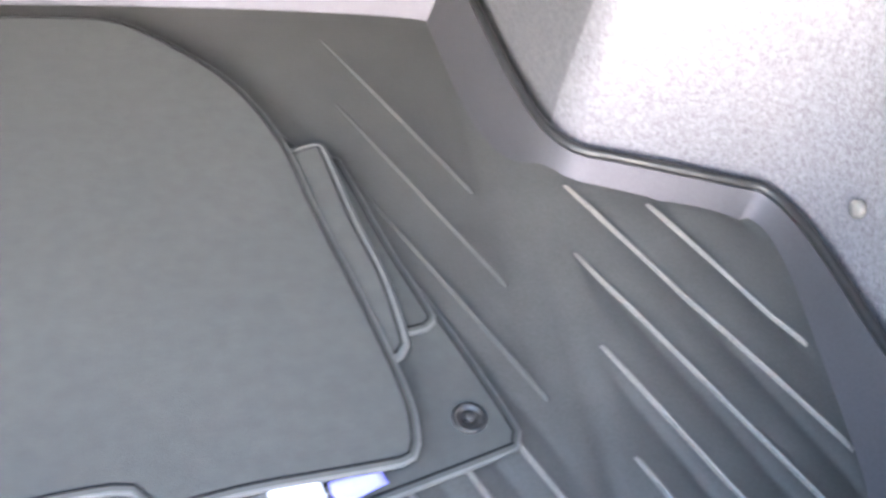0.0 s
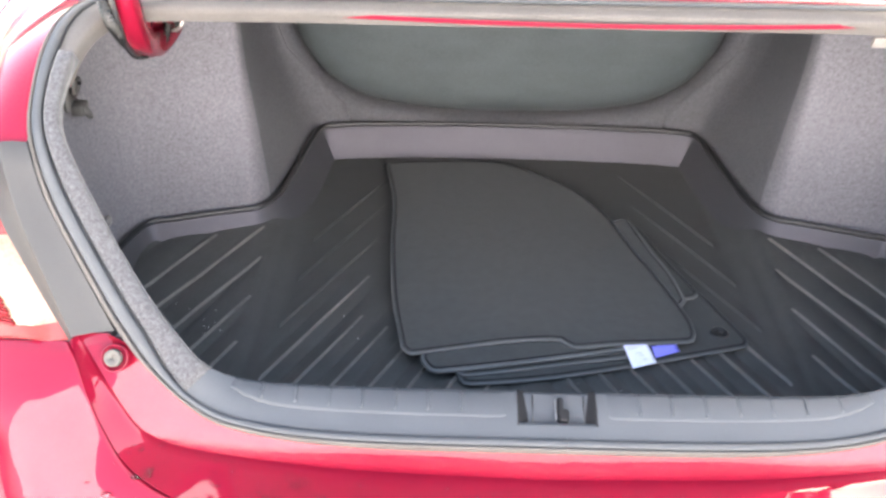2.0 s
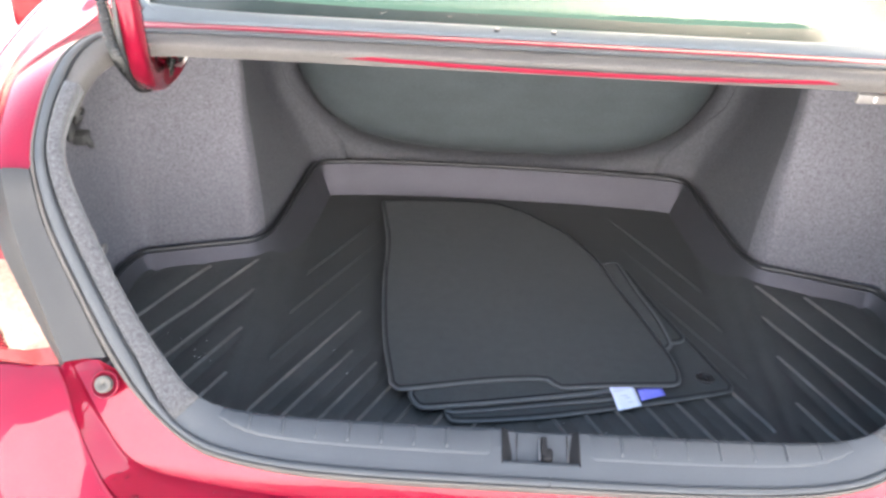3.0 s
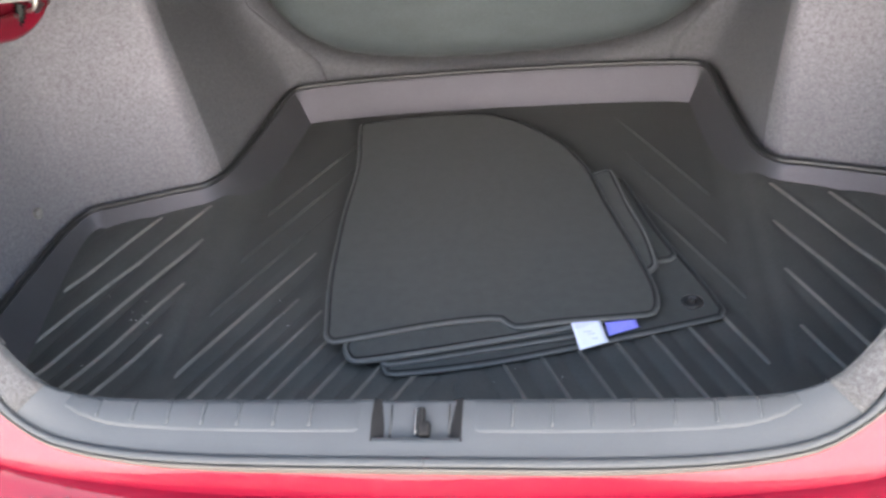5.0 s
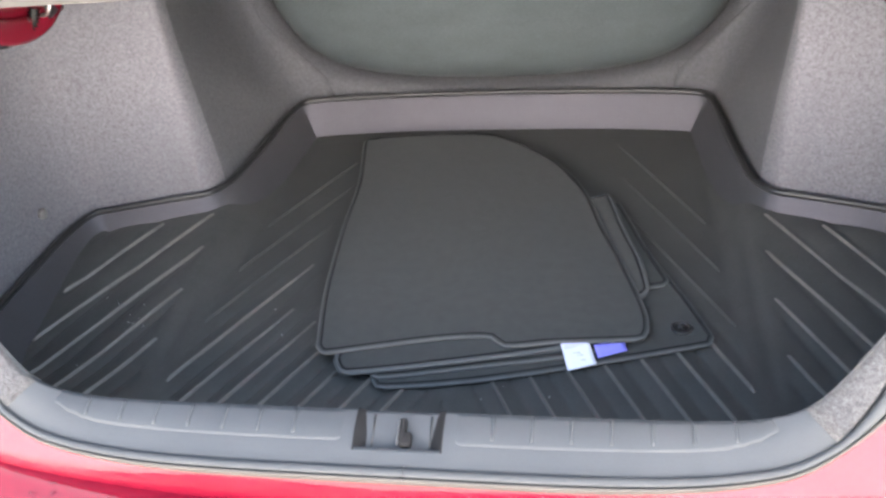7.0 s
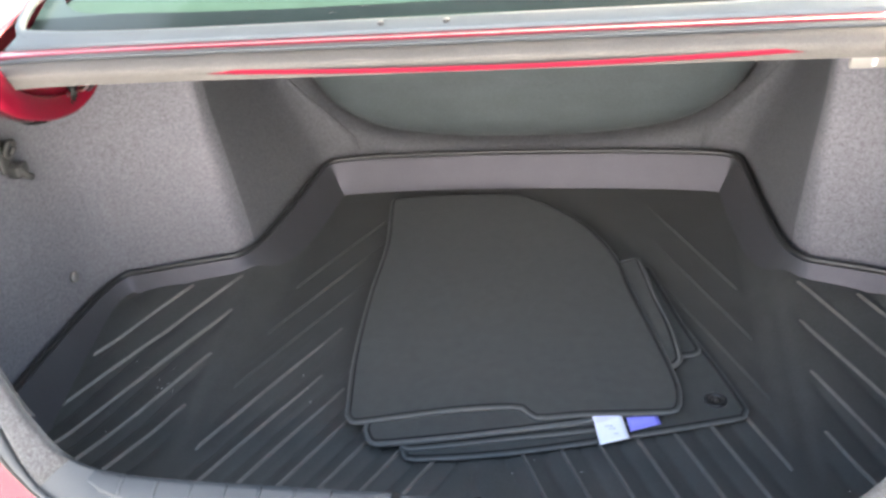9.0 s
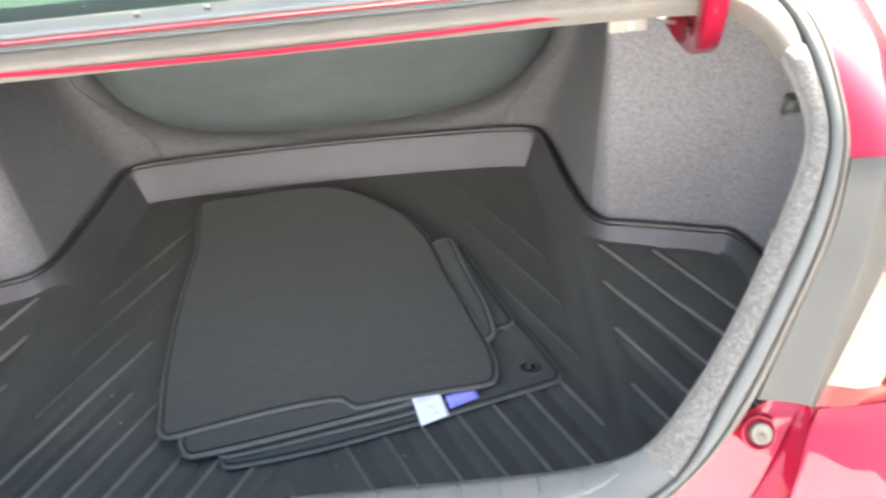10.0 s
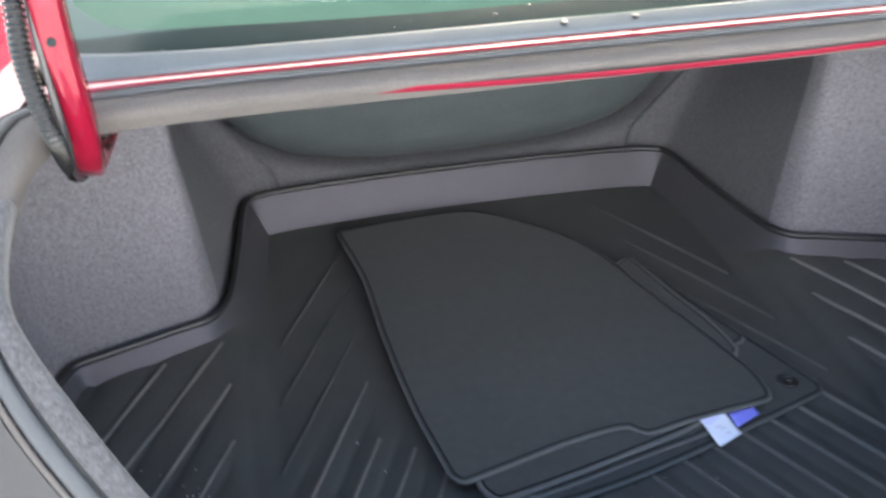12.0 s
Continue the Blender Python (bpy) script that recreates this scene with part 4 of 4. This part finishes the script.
for sign in (1, -1):
    for x3 in OUTER_RIBS:
        ends = []
        for k in range(140):
            x = .735 - k * .002
            p = Vector((x, .3 + (x3 - x) / RUN, 0))
            for _ in range(3):
                rise = floor_height(p.x, p.y)
                p = Vector((x, .3 + (x3 - x) / RUN, 0)).lerp(Vector((.20, -.50, .85)), rise / .85)
            if p.x > .715 + .02 * p.y or p.y < .13:
                continue
            if p.x < .499 or p.y > .676 - (p.x - .52) * .38:
                break
            ends.append(p)
        if len(ends) > 8:
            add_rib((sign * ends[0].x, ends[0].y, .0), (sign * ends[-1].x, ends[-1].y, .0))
    for x3 in INNER_RIBS[sign]:
        y_of = lambda x, x3=x3: .3 + (x3 - x) / RUN
        lo_x = min(.445 - max(0, x3 - .44) * .14, x3 - (0.10 - .3) * RUN)
        hi_x = max(lo_x - .155, .02)
        if y_of(lo_x) > .9:
            continue
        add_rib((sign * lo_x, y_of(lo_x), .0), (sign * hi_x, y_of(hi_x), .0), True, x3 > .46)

# ---- floor mats ----
def mat_thing(outline, z, label, thick=.0062, n=150, curl=0.0):
    """A carpet mat: a flat sheet with a bound edge; curl lifts its long free edge."""
    pts = curve_points([(x, y, 0) for x, y in outline] + [(outline[0][0], outline[0][1], 0)], n)[:-1]
    flat = [(p.x, p.y) for p in pts]
    cx, cy = sum(p[0] for p in flat) / len(flat), sum(p[1] for p in flat) / len(flat)
    thing = empty("floor_mat", (cx, cy, z), label, "floor mat", "stack of floor mats")
    inv = Matrix.Translation((-cx, -cy, -z))
    bm = bmesh.new()
    centre = Vector((cx, cy, 0))

    def uneven(p):
        free = ease((p.x + (p.y - .5) * .215 - .262) / .04) * ease((p.y - .44) / .08) * ease((.82 - p.y) / .06)
        return .0016 * noise.noise(Vector((p.x * 5, p.y * 5, z * 100))) + curl * free

    rows = []
    for s, h in ((1.0, 0), (1.0, thick), (.97, thick + .0002), (.8, thick), (.6, thick), (.4, thick), (.2, thick), (.01, thick)):
        row = []
        for p in pts:
            q = centre.lerp(p, s)
            wave = uneven(q) if h > 0 or curl else 0
            row.append(Vector((q.x, q.y, z + h + wave - .001)))
        rows.append(row)
    g = loft(bm, rows, True)
    bm.faces.new(g[-1])
    bm.faces.new(g[0][::-1])
    body = part("mat_carpet", bm, MAT, thing)
    body.matrix_parent_inverse = inv
    edge_path = [Vector((p.x, p.y, z + thick * .55 + uneven(p) - .001)) for p in pts]
    piping = part("edge_binding", tube(edge_path, .0042 if curl else .0029, 8, closed=True), PIPING, thing, "dark grey sewn edge binding")
    piping.matrix_parent_inverse = inv
    seam_path = []
    for k, p in enumerate(edge_path):
        d = edge_path[(k + 1) % len(edge_path)] - edge_path[k - 1]
        side = Vector((-d.y, d.x, 0)).normalized()
        seam_path.append(p + side * .0056 + Vector((0, 0, thick * .45 + .0002)))
    seam = part("seam", tube(seam_path, .0014, 5, closed=True), SOOT, thing)
    seam.matrix_parent_inverse = inv
    return thing, inv


def rounded(corners):
    """Outline control points: each corner (x, y, radius) becomes three points, others stay."""
    out = []
    count = len(corners)
    for i, c in enumerate(corners):
        p = Vector((c[0], c[1]))
        r = c[2] if len(c) > 2 else 0
        if not r:
            out.append((p.x, p.y))
            continue
        a = Vector(corners[i - 1][:2]) - p
        b = Vector(corners[(i + 1) % count][:2]) - p
        a, b = a.normalized(), b.normalized()
        out += [tuple(p + a * r), tuple(p + a * r * .32 + b * r * .32), tuple(p + b * r)]
    return out


MAT_A = rounded([(-.114, .254, .03), (.05, .280), (.22, .325), (.403, .378, .022), (.351, .520), (.29, .66), (.23, .78), (.10, .93), (-.02, .96, .05), (-.12, .93, .05), (-.125, .6), (-.122, .4)])
MAT_B = rounded([(-.122, .268, .03), (.05, .304), (.2, .338), (.255, .39), (.270, .49), (.342, .518, .014), (.304, .631), (.264, .770, .016), (.18, .775), (-.02, .86, .05), (-.14, .86, .05), (-.135, .5)])
MAT_C = rounded([(-.172, .268, .032), (.015, .306), (.17, .345), (.22, .375), (.262, .45), (.306, .482, .014), (.293, .574), (.272, .655), (.245, .783, .014), (.19, .774), (.10, .82), (-.04, .93, .06), (-.19, .9, .06), (-.185, .55)])
MAT_D = rounded([(-.206, .306, .02), (-.041, .346), (.050, .358), (.068, .350), (.088, .3365), (.16, .348), (.299, .361, .018), (.297, .43), (.268, .545), (.233, .668), (.202, .785), (.150, .89), (.085, .965), (.0, 1.035, .03), (-.14, 1.036), (-.288, 1.02, .025), (-.258, .83), (-.250, .65), (-.234, .47)])
mats = [mat_thing(MAT_A, .0042, "charcoal carpet floor mat with a fixing eyelet, lying lowest"),
        mat_thing(MAT_B, .0108, "charcoal carpet rear floor mat lying in a stack"),
        mat_thing(MAT_C, .0174, "charcoal carpet rear floor mat with a curled edge in the stack", curl=.005),
        mat_thing(MAT_D, .0240, "charcoal carpet floor mat on top, with a notched edge")]
lowest, inv = mats[0]
eyelet = part("fixing_eyelet", lathe([(.0165, .0098), (.0165, .0120), (.0150, .0132), (.0115, .0132), (.0105, .0108), (.0085, .0104), (.0005, .0104)], pose(.353, .409, 0), 28), BLACK, lowest, "black plastic fixing eyelet")
eyelet.matrix_parent_inverse = inv
pin = part("eyelet_pin", lathe([(.0052, .0103), (.0052, .0150), (.0040, .0162), (.0005, .0164)], pose(.353, .409, 0), 14), BLACK, lowest)
pin.matrix_parent_inverse = inv


# ---- labels tucked between the mats ----
def tag_label(name, corners, mat, label, bars):
    """A paper label that hangs over the edges of the mats, with bars for its unreadable print."""
    a, b, c, d = (Vector(p) for p in corners)
    rows = []
    for v in np.linspace(0, 1, 9):
        row = []
        for u in np.linspace(0, 1, 7):
            p = a.lerp(b, u).lerp(d.lerp(c, u), v)
            p.z += .0022 * math.sin(v * 5.0) * (1 - v) + .0012 * u * v
            row.append(p)
        rows.append(row)
    centre = (a + b + c + d) / 4
    thing = mesh_object(name, lofted([[p - centre for p in r] for r in rows]), mat)
    thing.location = centre
    tagged(thing, label, "label")
    solid(thing, .0004, 1)
    normal = (b - a).cross(d - a).normalized()
    if normal.z < 0:
        normal = -normal
    # bluish light on the folded top of the label, painted as a pale band
    if bars:
        band = []
        for v in (0.04, .12, .2, .3):
            band.append([a.lerp(b, u).lerp(d.lerp(c, u), min(v, v * (1.25 - .8 * u))) - centre + normal * .0009 + Vector((0, 0, .0022 * math.sin(v * 5.0) * (1 - v))) for u in (.05, .3, .6, .95)])
        part("bluish_light_band", lofted(band), LABEL_PALE, thing, "pale blue band painted for bluish light on the fold")
    for u, v, w in bars:
        p = a.lerp(b, u).lerp(d.lerp(c, u), v) - centre + normal * .0016
        along = (b - a).normalized()
        across = normal.cross(along)
        m = Matrix((along, across, normal)).transposed().to_4x4()
        part("print_bar", box((w, .0016, .0003), p, turn=m), INK, thing)
    return thing


tag_label("paper_label", ((.168, .349, .0262), (.210, .356, .0262), (.2235, .318, .0125), (.181, .302, .0125)), LABEL_WHITE, "small white paper label hanging over mat edges", ((.45, .45, .012), (.55, .56, .010), (.6, .75, .008)))
tag_label("paper_label", ((.2185, .352, .0212), (.262, .365, .0212), (.270, .350, .0128), (.2245, .332, .0128)), LABEL_BLUE, "small blue paper label hanging over mat edges", ())

# ---- water drops on the bumper ----
bm = bmesh.new()
rnd = random.Random(4)
for n_drop in range(190):
    i, s, t = rnd.uniform(0, M - 18), rnd.uniform(.12, .97), rnd.random()
    if n_drop > 140:
        s = rnd.uniform(.86, 1.0)
    k = int(i)
    lower, upper = (edge, fold) if rnd.random() < .6 else (edge, face)
    p = upper[k].lerp(lower[k], s).lerp(upper[k + 1].lerp(lower[k + 1], s), i - k)
    if rnd.random() < .5:
        p = flip(p)
    r = rnd.choice((.0016, .002, .0026, .0034, .0045, .006))
    ball = bmesh.ops.create_icosphere(bm, subdivisions=2, radius=r)
    bmesh.ops.transform(bm, matrix=Matrix.Translation(p + Vector((0, 0, .0004))) @ Matrix.Diagonal((rnd.uniform(.9, 1.5), rnd.uniform(.8, 1.2), .30, 1)), verts=ball["verts"])
# drops run together into small irregular pools along the ledge
for _ in range(75):
    i, s = rnd.uniform(0, 56), rnd.uniform(.08, .92)
    k = int(i)
    side = rnd.random() < .5
    for _ in range(rnd.randint(1, 3)):
        p = fold[k].lerp(edge[k], s).lerp(fold[k + 1].lerp(edge[k + 1], s), i - k)
        p = (flip(p) if side else p) + Vector((rnd.gauss(0, .004), 0, .0004))
        ball = bmesh.ops.create_icosphere(bm, subdivisions=2, radius=rnd.uniform(.0016, .0034))
        bmesh.ops.transform(bm, matrix=Matrix.Translation(p) @ Matrix.Diagonal((rnd.uniform(1.0, 1.8), rnd.uniform(.7, 1.1), .32, 1)), verts=ball["verts"])
        s = min(.97, max(.03, s + rnd.gauss(0, .025)))
for _ in range(46):
    i = rnd.uniform(0, 52)
    k = int(i)
    p = edge[k].lerp(edge[k + 1], i - k).lerp(fold[k], rnd.uniform(.02, .30))
    p = flip(p) if rnd.random() < .5 else p
    for _ in range(rnd.randint(1, 3)):
        ball = bmesh.ops.create_icosphere(bm, subdivisions=2, radius=rnd.uniform(.003, .0068))
        bmesh.ops.transform(bm, matrix=Matrix.Translation(p + Vector((rnd.gauss(0, .006), rnd.gauss(0, .002), .0004))) @ Matrix.Diagonal((rnd.uniform(1.0, 1.7), rnd.uniform(.8, 1.1), .27, 1)), verts=ball["verts"])
for _ in range(11):
    x, y = rnd.uniform(-.5, .5), rnd.uniform(.376, .392)
    ball = bmesh.ops.create_icosphere(bm, subdivisions=2, radius=rnd.choice((.0012, .0018, .0028)))
    bmesh.ops.transform(bm, matrix=Matrix.Translation((x, y, glass_at(x, y) + .0016)) @ Matrix.Diagonal((1.3, 1, .4, 1)), verts=ball["verts"])
drops = mesh_object("rain_water", bm, WATER)
drops.parent = car
drops.matrix_parent_inverse = car_inverse
tagged(drops, "clear water drops on the red paint", kind="stuff")

# ---- pale grit on the tray ----
bm = bmesh.new()
rnd = random.Random(9)
for _ in range(26):
    x, y = rnd.gauss(-.555, .02), rnd.gauss(.395, .022)
    if rnd.random() < .3:
        x, y = rnd.uniform(-.70, .70), rnd.uniform(.25, .45)
    speck = bmesh.ops.create_icosphere(bm, subdivisions=1, radius=rnd.uniform(.0005, .0011))
    bmesh.ops.transform(bm, matrix=Matrix.Translation((x, y, floor_height(x, y) + .0008)) @ Matrix.Diagonal((rnd.uniform(.8, 2), 1, .6, 1)), verts=speck["verts"])
grit = mesh_object("grit", bm, WHITE)
tagged(grit, "few pale specks of grit on the tray", kind="stuff")
